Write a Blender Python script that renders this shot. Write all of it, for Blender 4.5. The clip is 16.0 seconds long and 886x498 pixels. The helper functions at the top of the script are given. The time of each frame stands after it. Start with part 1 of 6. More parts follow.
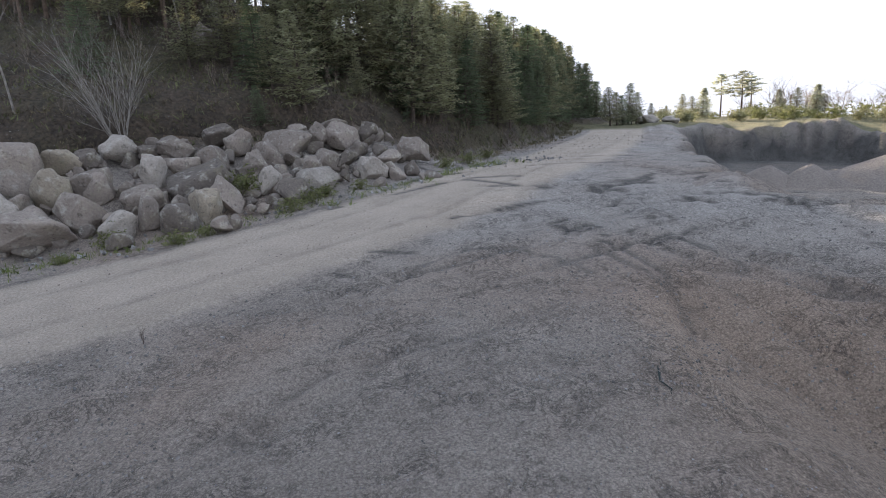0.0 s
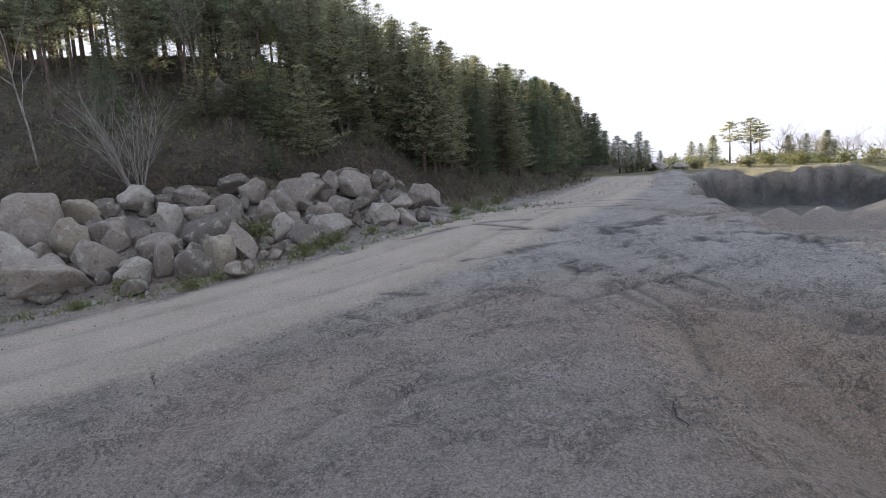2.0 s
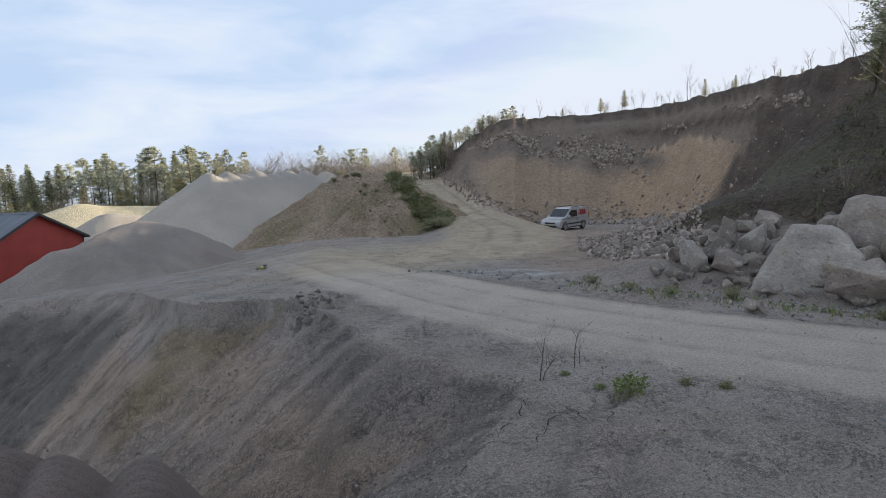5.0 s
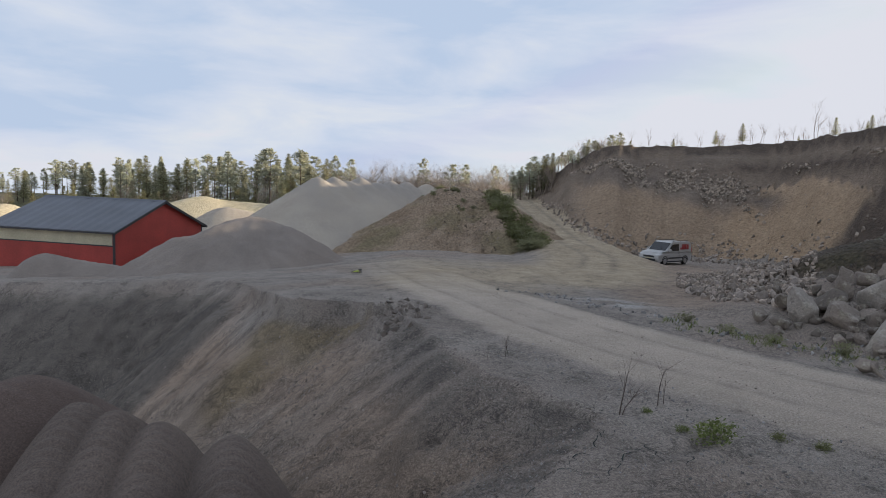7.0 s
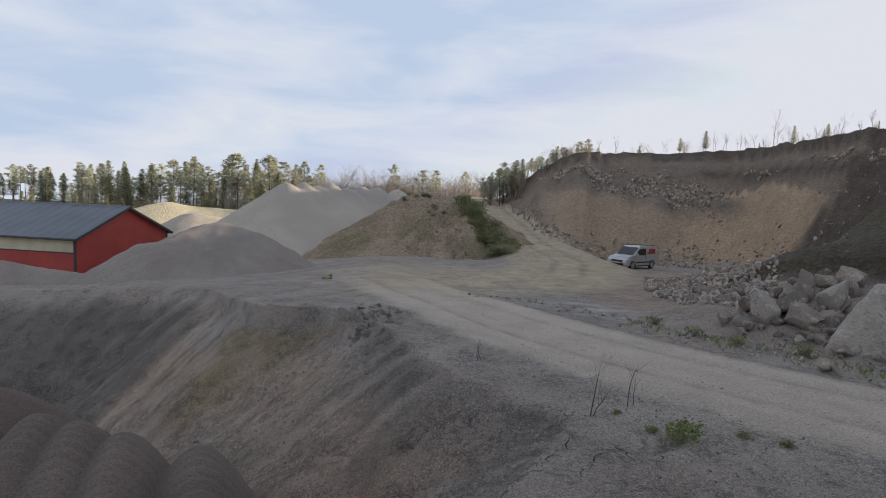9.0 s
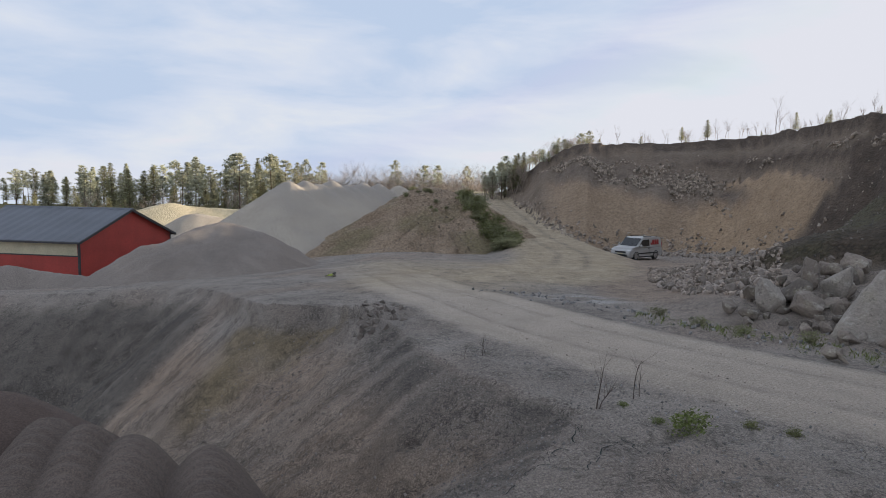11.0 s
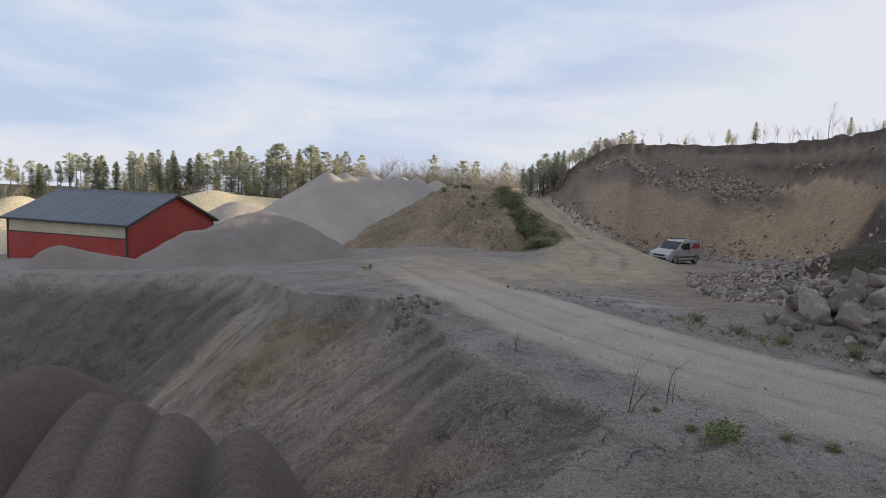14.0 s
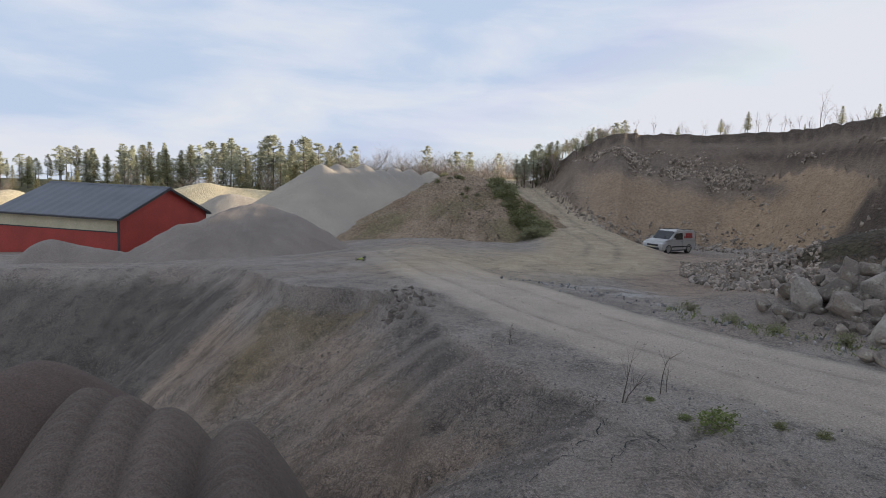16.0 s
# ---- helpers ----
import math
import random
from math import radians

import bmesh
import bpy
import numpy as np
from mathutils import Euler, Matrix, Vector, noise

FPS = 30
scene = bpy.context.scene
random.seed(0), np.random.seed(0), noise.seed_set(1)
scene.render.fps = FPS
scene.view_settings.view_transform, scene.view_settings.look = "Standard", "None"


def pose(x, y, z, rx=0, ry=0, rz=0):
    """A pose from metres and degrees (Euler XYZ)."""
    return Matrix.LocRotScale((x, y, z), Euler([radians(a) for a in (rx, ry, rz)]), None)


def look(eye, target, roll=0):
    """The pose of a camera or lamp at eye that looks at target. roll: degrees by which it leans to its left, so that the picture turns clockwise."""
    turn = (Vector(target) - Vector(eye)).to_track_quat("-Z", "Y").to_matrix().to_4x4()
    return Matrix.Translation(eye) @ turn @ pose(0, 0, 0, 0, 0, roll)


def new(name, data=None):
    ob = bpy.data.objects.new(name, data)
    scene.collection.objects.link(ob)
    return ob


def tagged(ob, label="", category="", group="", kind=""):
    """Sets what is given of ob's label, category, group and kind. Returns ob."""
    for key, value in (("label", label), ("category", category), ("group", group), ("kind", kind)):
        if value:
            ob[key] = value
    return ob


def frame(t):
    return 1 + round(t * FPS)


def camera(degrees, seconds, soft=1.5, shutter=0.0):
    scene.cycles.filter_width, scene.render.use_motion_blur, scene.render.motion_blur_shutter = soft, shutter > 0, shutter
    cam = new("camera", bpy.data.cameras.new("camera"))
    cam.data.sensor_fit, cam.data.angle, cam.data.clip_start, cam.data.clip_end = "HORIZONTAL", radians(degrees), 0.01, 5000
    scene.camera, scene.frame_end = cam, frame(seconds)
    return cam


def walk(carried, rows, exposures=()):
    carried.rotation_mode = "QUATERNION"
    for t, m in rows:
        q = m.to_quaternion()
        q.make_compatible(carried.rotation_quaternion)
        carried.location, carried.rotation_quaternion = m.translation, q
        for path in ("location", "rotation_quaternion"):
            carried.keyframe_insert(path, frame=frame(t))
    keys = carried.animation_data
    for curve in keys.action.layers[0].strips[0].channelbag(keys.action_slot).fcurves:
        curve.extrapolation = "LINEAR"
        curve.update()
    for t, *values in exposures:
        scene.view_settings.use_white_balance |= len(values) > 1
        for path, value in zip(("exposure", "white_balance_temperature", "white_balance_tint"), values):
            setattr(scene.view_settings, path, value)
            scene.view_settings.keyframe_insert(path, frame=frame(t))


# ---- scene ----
cam = camera(73.0, 16.0, soft=0.9)
# seconds, eye (x, y, z), yaw, pitch, roll
PATH = [
    (0, 0.17, 0.63, 3.58, -79.59, -17.69, -4.62),
    (0.5, 0.12, 0.66, 3.59, -83.69, -17.32, -6.35),
    (1, 0.10, 0.67, 3.57, -84.49, -16.37, -7.34),
    (1.5, 0.09, 0.68, 3.51, -84.08, -14.47, -6.43),
    (2, 0.10, 0.59, 3.42, -78.77, -12.81, -5.46),
    (2.5, 0.08, 0.45, 3.39, -72.70, -11.52, -3.79),
    (3, 0.13, 0.33, 3.39, -64.75, -11.87, -2.81),
    (3.5, 0.16, 0.30, 3.35, -54.28, -11.99, -1.19),
    (4, 0.10, 0.29, 3.35, -33.95, -11.65, -1.06),
    (4.5, -0.02, 0.28, 3.37, -17.79, -9.53, 0.36),
    (5, 0.01, 0.22, 3.38, -8.28, -7.02, -2.39),
    (5.2, 0.02, 0.19, 3.37, -6.28, -5.91, -3.07),
    (7.3, 0.03, 0.01, 3.39, 0.84, -5.12, 2.49),
    (7.5, 0.03, 0.00, 3.38, 0.79, -4.94, 2.43),
    (8, 0.02, 0.01, 3.38, -0.35, -5.21, 1.75),
    (8.5, 0.01, 0.02, 3.37, -1.48, -5.00, 2.06),
    (9, 0.01, 0.03, 3.36, -2.18, -4.65, 2.28),
    (11.3, 0.02, 0.04, 3.38, -1.71, -5.39, 0.80),
    (11.5, 0.02, 0.04, 3.38, -1.33, -6.03, 0.93),
    (12, 0.02, 0.03, 3.39, -0.40, -6.37, 1.53),
    (12.5, 0.01, 0.01, 3.40, -0.00, -6.00, 1.98),
    (13, -0.00, -0.00, 3.40, 0.56, -5.94, 2.30),
    (13.5, -0.01, -0.02, 3.41, 1.00, -5.83, 2.58),
    (14, -0.01, -0.05, 3.41, 1.48, -5.71, 2.83),
    (14.5, -0.02, -0.06, 3.42, 1.86, -5.98, 2.87),
    (15, -0.02, -0.06, 3.42, 1.87, -6.20, 3.08),
    (15.5, -0.01, -0.05, 3.41, 1.57, -6.44, 3.12),
    (16, -0.01, -0.03, 3.42, 0.85, -6.53, 2.50),]


def aimed(x, y, z, yaw, pitch, roll):
    yw, pt = radians(yaw), radians(pitch)
    ahead = Vector((-math.sin(yw) * math.cos(pt), math.cos(yw) * math.cos(pt), math.sin(pt)))
    return look((x, y, z), Vector((x, y, z)) + ahead * 2, roll)


EXPOSURES = [(0, 1.42, 6750, 11), (2.5, 1.33, 6800, 12), (3.6, 1.36, 6750, 11), (4.0, 1.43, 6750, 10), (4.6, 1.22, 6750, 9), (5.2, 0.98, 6700, 7), (7.5, 0.84, 7080, 10.5), (12, 0.9, 7080, 10.5), (16, 0.9, 7080, 10.5)]
walk(cam, [(row[0], aimed(*row[1:])) for row in PATH], EXPOSURES)

# ---- sky, sun, exposure ----
SUN_AZ, SUN_EL = 69.0, 10.2
world = bpy.data.worlds.new("sky")
scene.world = world
world.use_nodes = True
wt = world.node_tree
wt.nodes.clear()


def wn(kind, **kw):
    n = wt.nodes.new(kind)
    for k, v in kw.items():
        n.inputs[k].default_value = v
    return n


w_out, w_bg = wn("ShaderNodeOutputWorld"), wn("ShaderNodeBackground")
w_sky = wn("ShaderNodeTexSky")
w_sky.sky_type, w_sky.sun_disc = "NISHITA", False
w_sky.sun_elevation, w_sky.sun_rotation = radians(SUN_EL), radians(SUN_AZ)
w_sky.altitude, w_sky.air_density, w_sky.dust_density, w_sky.ozone_density = 100, 1.0, 0.7, 1.2
w_co = wn("ShaderNodeTexCoord")
w_add = wn("ShaderNodeVectorMath")
w_add.operation = "ADD"
w_add.inputs[1].default_value = (0, 0, 0.22)
w_nrm = wn("ShaderNodeVectorMath")
w_nrm.operation = "NORMALIZE"
wt.links.new(w_co.outputs["Generated"], w_add.inputs[0])
wt.links.new(w_add.outputs[0], w_nrm.inputs[0])
wt.links.new(w_nrm.outputs[0], w_sky.inputs["Vector"])
# thin high cloud in long streaks
w_map = wn("ShaderNodeMapping")
w_map.inputs["Scale"].default_value = (2.2, 1.4, 9.0)
w_map.inputs["Rotation"].default_value = (radians(4), radians(-13), 0)
w_noise = wn("ShaderNodeTexNoise", Scale=1.7, Detail=7.0, Roughness=0.55, Distortion=0.35)
w_ramp = wn("ShaderNodeValToRGB")
w_ramp.color_ramp.elements[0].position, w_ramp.color_ramp.elements[1].position = 0.36, 0.86
w_lift, w_cloud, w_mix = wn("ShaderNodeMix"), wn("ShaderNodeMix"), wn("ShaderNodeMix")
for n in (w_lift, w_cloud, w_mix):
    n.data_type = "RGBA"
w_lift.blend_type = w_cloud.blend_type = "LIGHTEN"
w_lift.inputs["Factor"].default_value = w_cloud.inputs["Factor"].default_value = 1.0
w_lift.inputs["B"].default_value = (2.0, 2.58, 3.6, 1)
w_cloud.inputs["B"].default_value = (3.45, 3.62, 4.1, 1)
wt.links.new(w_nrm.outputs[0], w_map.inputs["Vector"])
wt.links.new(w_map.outputs[0], w_noise.inputs["Vector"])
wt.links.new(w_noise.outputs["Fac"], w_ramp.inputs[0])
w_pale = wn("ShaderNodeHueSaturation", Saturation=0.55)
wt.links.new(w_sky.outputs[0], w_pale.inputs["Color"])
wt.links.new(w_pale.outputs[0], w_lift.inputs["A"])
wt.links.new(w_lift.outputs["Result"], w_cloud.inputs["A"])
wt.links.new(w_ramp.outputs[0], w_mix.inputs["Factor"])
wt.links.new(w_lift.outputs["Result"], w_mix.inputs["A"])
wt.links.new(w_cloud.outputs["Result"], w_mix.inputs["B"])
w_veil = wn("ShaderNodeMix")
w_veil.data_type, w_veil.blend_type = "RGBA", "DARKEN"
w_veil.inputs["Factor"].default_value = 1.0
w_veil.inputs["B"].default_value = (2.98, 3.20, 3.78, 1)
wt.links.new(w_mix.outputs["Result"], w_veil.inputs["A"])
wt.links.new(w_veil.outputs["Result"], w_bg.inputs["Color"])
wt.links.new(w_bg.outputs[0], w_out.inputs[0])
w_bg.inputs["Strength"].default_value = 0.13

sun_data = bpy.data.lights.new("sun", "SUN")
sun_data.energy, sun_data.angle, sun_data.color = 5.0, radians(1.0), (1.0, 0.86, 0.68)
sun = new("sun", sun_data)
sa, se = radians(SUN_AZ), radians(SUN_EL)
to_sun = Vector((math.sin(sa) * math.cos(se), math.cos(sa) * math.cos(se), math.sin(se)))
sun.matrix_world = look(to_sun * 200, (0, 0, 0))

# ---- materials ----
def material(name, colour, rough=0.9, spread=0.25, scale=4.0, fine=40.0, bump=0.2, metal=0.0, tint=None, size=0.02, rnd=0.0, isl=0.0, leafy_light=0.0):
    """A surface with variation at two scales and fine relief; rnd and isl vary it from piece to piece."""
    m = bpy.data.materials.new(name)
    m.use_nodes = True
    nt = m.node_tree
    b = nt.nodes["Principled BSDF"]
    b.inputs["Roughness"].default_value, b.inputs["Metallic"].default_value = rough, metal
    co = nt.nodes.new("ShaderNodeTexCoord")
    n1, n2 = nt.nodes.new("ShaderNodeTexNoise"), nt.nodes.new("ShaderNodeTexNoise")
    for n, s, d in ((n1, scale, 5.0), (n2, fine, 4.0)):
        n.inputs["Scale"].default_value, n.inputs["Detail"].default_value = s, d
        nt.links.new(co.outputs["Object"], n.inputs["Vector"])
    lo = [c * (1 - spread) for c in colour]
    hi = [min(1, c * (1 + spread)) for c in (tint or colour)]
    ramp = nt.nodes.new("ShaderNodeValToRGB")
    ramp.color_ramp.elements[0].color, ramp.color_ramp.elements[1].color = (*lo, 1), (*hi, 1)
    ramp.color_ramp.elements[0].position, ramp.color_ramp.elements[1].position = 0.32, 0.68
    nt.links.new(n1.outputs["Fac"], ramp.inputs[0])
    mul = nt.nodes.new("ShaderNodeMix")
    mul.data_type, mul.blend_type = "RGBA", "MULTIPLY"
    mul.inputs["Factor"].default_value = 1.0
    r2 = nt.nodes.new("ShaderNodeValToRGB")
    r2.color_ramp.elements[0].color = (1 - spread, 1 - spread, 1 - spread, 1)
    r2.color_ramp.elements[1].color = (1 + spread * 0.6,) * 3 + (1,)
    r2.color_ramp.elements[0].position, r2.color_ramp.elements[1].position = 0.3, 0.7
    nt.links.new(n2.outputs["Fac"], r2.inputs[0])
    nt.links.new(ramp.outputs[0], mul.inputs["A"])
    nt.links.new(r2.outputs[0], mul.inputs["B"])
    last = mul.outputs["Result"]
    if rnd or isl:
        hsv = nt.nodes.new("ShaderNodeHueSaturation")
        src = nt.nodes.new("ShaderNodeObjectInfo") if rnd else nt.nodes.new("ShaderNodeNewGeometry")
        mr = nt.nodes.new("ShaderNodeMapRange")
        mr.inputs["To Min"].default_value, mr.inputs["To Max"].default_value = 1 - (rnd or isl), 1 + (rnd or isl)
        nt.links.new(src.outputs["Random" if rnd else "Random Per Island"], mr.inputs["Value"])
        nt.links.new(mr.outputs[0], hsv.inputs["Value"])
        nt.links.new(last, hsv.inputs["Color"])
        last = hsv.outputs[0]
    nt.links.new(last, b.inputs["Base Color"])
    if leafy_light:
        tl, add = nt.nodes.new("ShaderNodeBsdfTranslucent"), nt.nodes.new("ShaderNodeMixShader")
        add.inputs[0].default_value = leafy_light
        nt.links.new(last, tl.inputs["Color"])
        nt.links.new(b.outputs[0], add.inputs[1])
        nt.links.new(tl.outputs[0], add.inputs[2])
        nt.links.new(add.outputs[0], nt.nodes["Material Output"].inputs["Surface"])
    if bump:
        bp = nt.nodes.new("ShaderNodeBump")
        bp.inputs["Strength"].default_value, bp.inputs["Distance"].default_value = bump, size
        nt.links.new(n2.outputs["Fac"], bp.inputs["Height"])
        nt.links.new(bp.outputs[0], b.inputs["Normal"])
    return m


def earth(name, low, high, stain, scale=0.35, grit=7.0, relief=0.05, speck=None, layers=(), cells=0.5, streak=False, clump=False):
    """Loose mineral ground: broad patches, stains, grit, pebbles and shade painted in the gaps. layers: (attribute,
    colour) lay further soils or painted shade over it.
    """
    m = bpy.data.materials.new(name)
    m.use_nodes = True
    nt = m.node_tree
    b = nt.nodes["Principled BSDF"]
    b.inputs["Roughness"].default_value = 0.95
    co = nt.nodes.new("ShaderNodeTexCoord")

    def noise_node(s, detail, rough=0.6, dist=0.0):
        n = nt.nodes.new("ShaderNodeTexNoise")
        n.inputs["Scale"].default_value, n.inputs["Detail"].default_value = s, detail
        n.inputs["Roughness"].default_value, n.inputs["Distortion"].default_value = rough, dist
        nt.links.new(co.outputs["Object"], n.inputs["Vector"])
        return n.outputs["Fac"]

    def ramp_node(src, stops):
        r = nt.nodes.new("ShaderNodeValToRGB")
        while len(r.color_ramp.elements) < len(stops):
            r.color_ramp.elements.new(0.5)
        for e, (p, c) in zip(r.color_ramp.elements, stops):
            e.position, e.color = p, (*c, 1)
        nt.links.new(src, r.inputs[0])
        return r.outputs[0]

    def mix(a, bb, fac, blend="MIX"):
        x = nt.nodes.new("ShaderNodeMix")
        x.data_type, x.blend_type = "RGBA", blend
        for sock, v in (("A", a), ("B", bb), ("Factor", fac)):
            if isinstance(v, (int, float)):
                x.inputs[sock].default_value = v
            elif isinstance(v, tuple):
                x.inputs[sock].default_value = (*v, 1)
            else:
                nt.links.new(v, x.inputs[sock])
        return x.outputs["Result"]

    col = ramp_node(noise_node(scale, 6, 0.62, 0.4), ((0.3, low), (0.5, [(p + q) / 2 for p, q in zip(low, high)]), (0.7, high)))
    col = mix(col, stain, ramp_node(noise_node(scale * 0.45, 4, 0.5), ((0.47, (0, 0, 0)), (0.66, (0.8,) * 3))))
    for attr, colour, colour2 in layers:
        a = nt.nodes.new("ShaderNodeAttribute")
        a.attribute_name = attr
        over = ramp_node(noise_node(scale * 2.3, 6, 0.6, 0.3), ((0.33, colour), (0.67, colour2)))
        col = mix(col, over, a.outputs["Fac"])
    g = noise_node(grit, 8, 0.75)

    def mix_quiet(a, bb, fac, blend):
        """The same mix, held back where wheels have packed the surface smooth."""
        if not streak:
            return mix(a, bb, fac, blend)
        packed, less = nt.nodes.new("ShaderNodeAttribute"), nt.nodes.new("ShaderNodeMath")
        packed.attribute_name = "track"
        less.operation, less.inputs[1].default_value, less.inputs[2].default_value = "MULTIPLY_ADD", -0.8 * fac, fac
        nt.links.new(packed.outputs["Fac"], less.inputs[0])
        return mix(a, bb, less.outputs[0], blend)

    col = mix(col, ramp_node(g, ((0.3, (0.62,) * 3), (0.5, (1.0,) * 3), (0.7, (1.35,) * 3))), 1.0, "MULTIPLY")
    vor = nt.nodes.new("ShaderNodeTexVoronoi")
    vor.inputs["Scale"].default_value = grit * 3.2
    nt.links.new(co.outputs["Object"], vor.inputs["Vector"])
    if speck:
        col = mix(col, speck, ramp_node(noise_node(grit * 2.2, 3, 0.5), ((0.66, (0, 0, 0)), (0.74, (0.7,) * 3))))
    col = mix_quiet(col, ramp_node(vor.outputs["Color"], ((0.15, (0.5,) * 3), (0.85, (1.5,) * 3))), cells, "MULTIPLY")
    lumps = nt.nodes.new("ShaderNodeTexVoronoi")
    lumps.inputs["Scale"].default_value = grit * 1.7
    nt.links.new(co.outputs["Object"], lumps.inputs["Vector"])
    # gaps between pebbles darkened: their shade put into the colour
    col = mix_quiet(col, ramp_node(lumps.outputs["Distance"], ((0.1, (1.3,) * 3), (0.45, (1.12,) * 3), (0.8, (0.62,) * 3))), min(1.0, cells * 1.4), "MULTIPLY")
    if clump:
        # thin dark lines paint the shade of crevices
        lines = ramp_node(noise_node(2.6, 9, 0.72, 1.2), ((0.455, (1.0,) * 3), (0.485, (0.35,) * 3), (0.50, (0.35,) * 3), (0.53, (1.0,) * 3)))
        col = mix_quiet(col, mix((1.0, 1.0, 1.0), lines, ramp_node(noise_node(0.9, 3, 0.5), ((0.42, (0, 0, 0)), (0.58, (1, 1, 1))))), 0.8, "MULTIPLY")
        # small dark spots painted as the shadows of clods
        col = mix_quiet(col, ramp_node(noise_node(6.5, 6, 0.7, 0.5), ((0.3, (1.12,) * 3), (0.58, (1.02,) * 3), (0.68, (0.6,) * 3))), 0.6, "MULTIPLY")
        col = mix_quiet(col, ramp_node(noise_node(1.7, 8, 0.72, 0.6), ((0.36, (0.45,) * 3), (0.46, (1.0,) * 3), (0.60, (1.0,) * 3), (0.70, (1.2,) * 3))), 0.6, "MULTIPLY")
    if streak:
        a = nt.nodes.new("ShaderNodeAttribute")
        a.attribute_name = "streak"
        col = mix(col, ramp_node(a.outputs["Fac"], ((0.15, (0.68,) * 3), (0.5, (1.0,) * 3), (0.85, (1.22,) * 3))), 1.0, "MULTIPLY")
    nt.links.new(col, b.inputs["Base Color"])
    add = nt.nodes.new("ShaderNodeMath")
    add.operation = "ADD"
    nt.links.new(g, add.inputs[0])
    nt.links.new(noise_node(scale * 6, 6, 0.65), add.inputs[1])
    bp = nt.nodes.new("ShaderNodeBump")
    bp.inputs["Strength"].default_value, bp.inputs["Distance"].default_value = 1.0, relief
    nt.links.new(add.outputs[0], bp.inputs["Height"])
    sunk = nt.nodes.new("ShaderNodeBump")
    sunk.invert = True
    sunk.inputs["Strength"].default_value, sunk.inputs["Distance"].default_value = 0.8, 0.35 / grit
    nt.links.new(lumps.outputs["Distance"], sunk.inputs["Height"])
    nt.links.new(bp.outputs[0], sunk.inputs["Normal"])
    nt.links.new(sunk.outputs[0], b.inputs["Normal"])
    return m


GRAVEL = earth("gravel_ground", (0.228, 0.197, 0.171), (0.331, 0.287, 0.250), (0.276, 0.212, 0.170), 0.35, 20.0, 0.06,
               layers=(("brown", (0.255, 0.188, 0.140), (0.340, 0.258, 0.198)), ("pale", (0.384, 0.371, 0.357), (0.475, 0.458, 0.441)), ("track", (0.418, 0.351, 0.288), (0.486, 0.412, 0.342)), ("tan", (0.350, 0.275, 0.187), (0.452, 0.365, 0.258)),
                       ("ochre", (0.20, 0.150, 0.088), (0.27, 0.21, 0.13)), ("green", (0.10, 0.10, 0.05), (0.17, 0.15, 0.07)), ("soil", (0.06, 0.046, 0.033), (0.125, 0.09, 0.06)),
                       # the cut layer paints shade on the pit's far wall and below its lip
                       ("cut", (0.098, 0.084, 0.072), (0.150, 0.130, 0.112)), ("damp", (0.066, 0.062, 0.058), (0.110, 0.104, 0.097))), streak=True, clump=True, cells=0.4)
HILL = earth("forest_floor", (0.044, 0.034, 0.025), (0.098, 0.072, 0.050), (0.082, 0.076, 0.036), 0.5, 4.0, 0.18, cells=0.4)
CLIFF = earth("quarry_soil", (0.165, 0.122, 0.090), (0.262, 0.200, 0.150), (0.20, 0.154, 0.118), 0.3, 3.5, 0.15, cells=0.1,
              layers=(("sand", (0.325, 0.226, 0.144), (0.395, 0.282, 0.186)), ("stony", (0.130, 0.100, 0.080), (0.225, 0.178, 0.142)), ("loam", (0.062, 0.045, 0.034), (0.122, 0.089, 0.066))))
SAND = earth("pale_sand", (0.42, 0.36, 0.24), (0.52, 0.46, 0.32), (0.45, 0.39, 0.28), 0.3, 3.0, 0.04, cells=0.08)
CRUSHED = earth("crushed_stone", (0.335, 0.290, 0.238), (0.420, 0.370, 0.308), (0.30, 0.272, 0.245), 0.2, 9.0, 0.05, cells=0.12)
DARK_GRAVEL = earth("dark_gravel", (0.200, 0.170, 0.150), (0.289, 0.248, 0.218), (0.238, 0.198, 0.170), 0.3, 14.0, 0.04, cells=0.18)
BROWN_GRAVEL = earth("brown_gravel", (0.104, 0.079, 0.066), (0.151, 0.116, 0.097), (0.116, 0.084, 0.069), 0.4, 24.0, 0.025, cells=0.35)
MOUND = earth("mound_soil", (0.225, 0.160, 0.108), (0.37, 0.276, 0.196), (0.20, 0.165, 0.09), 0.5, 3.5, 0.18, cells=0.3)
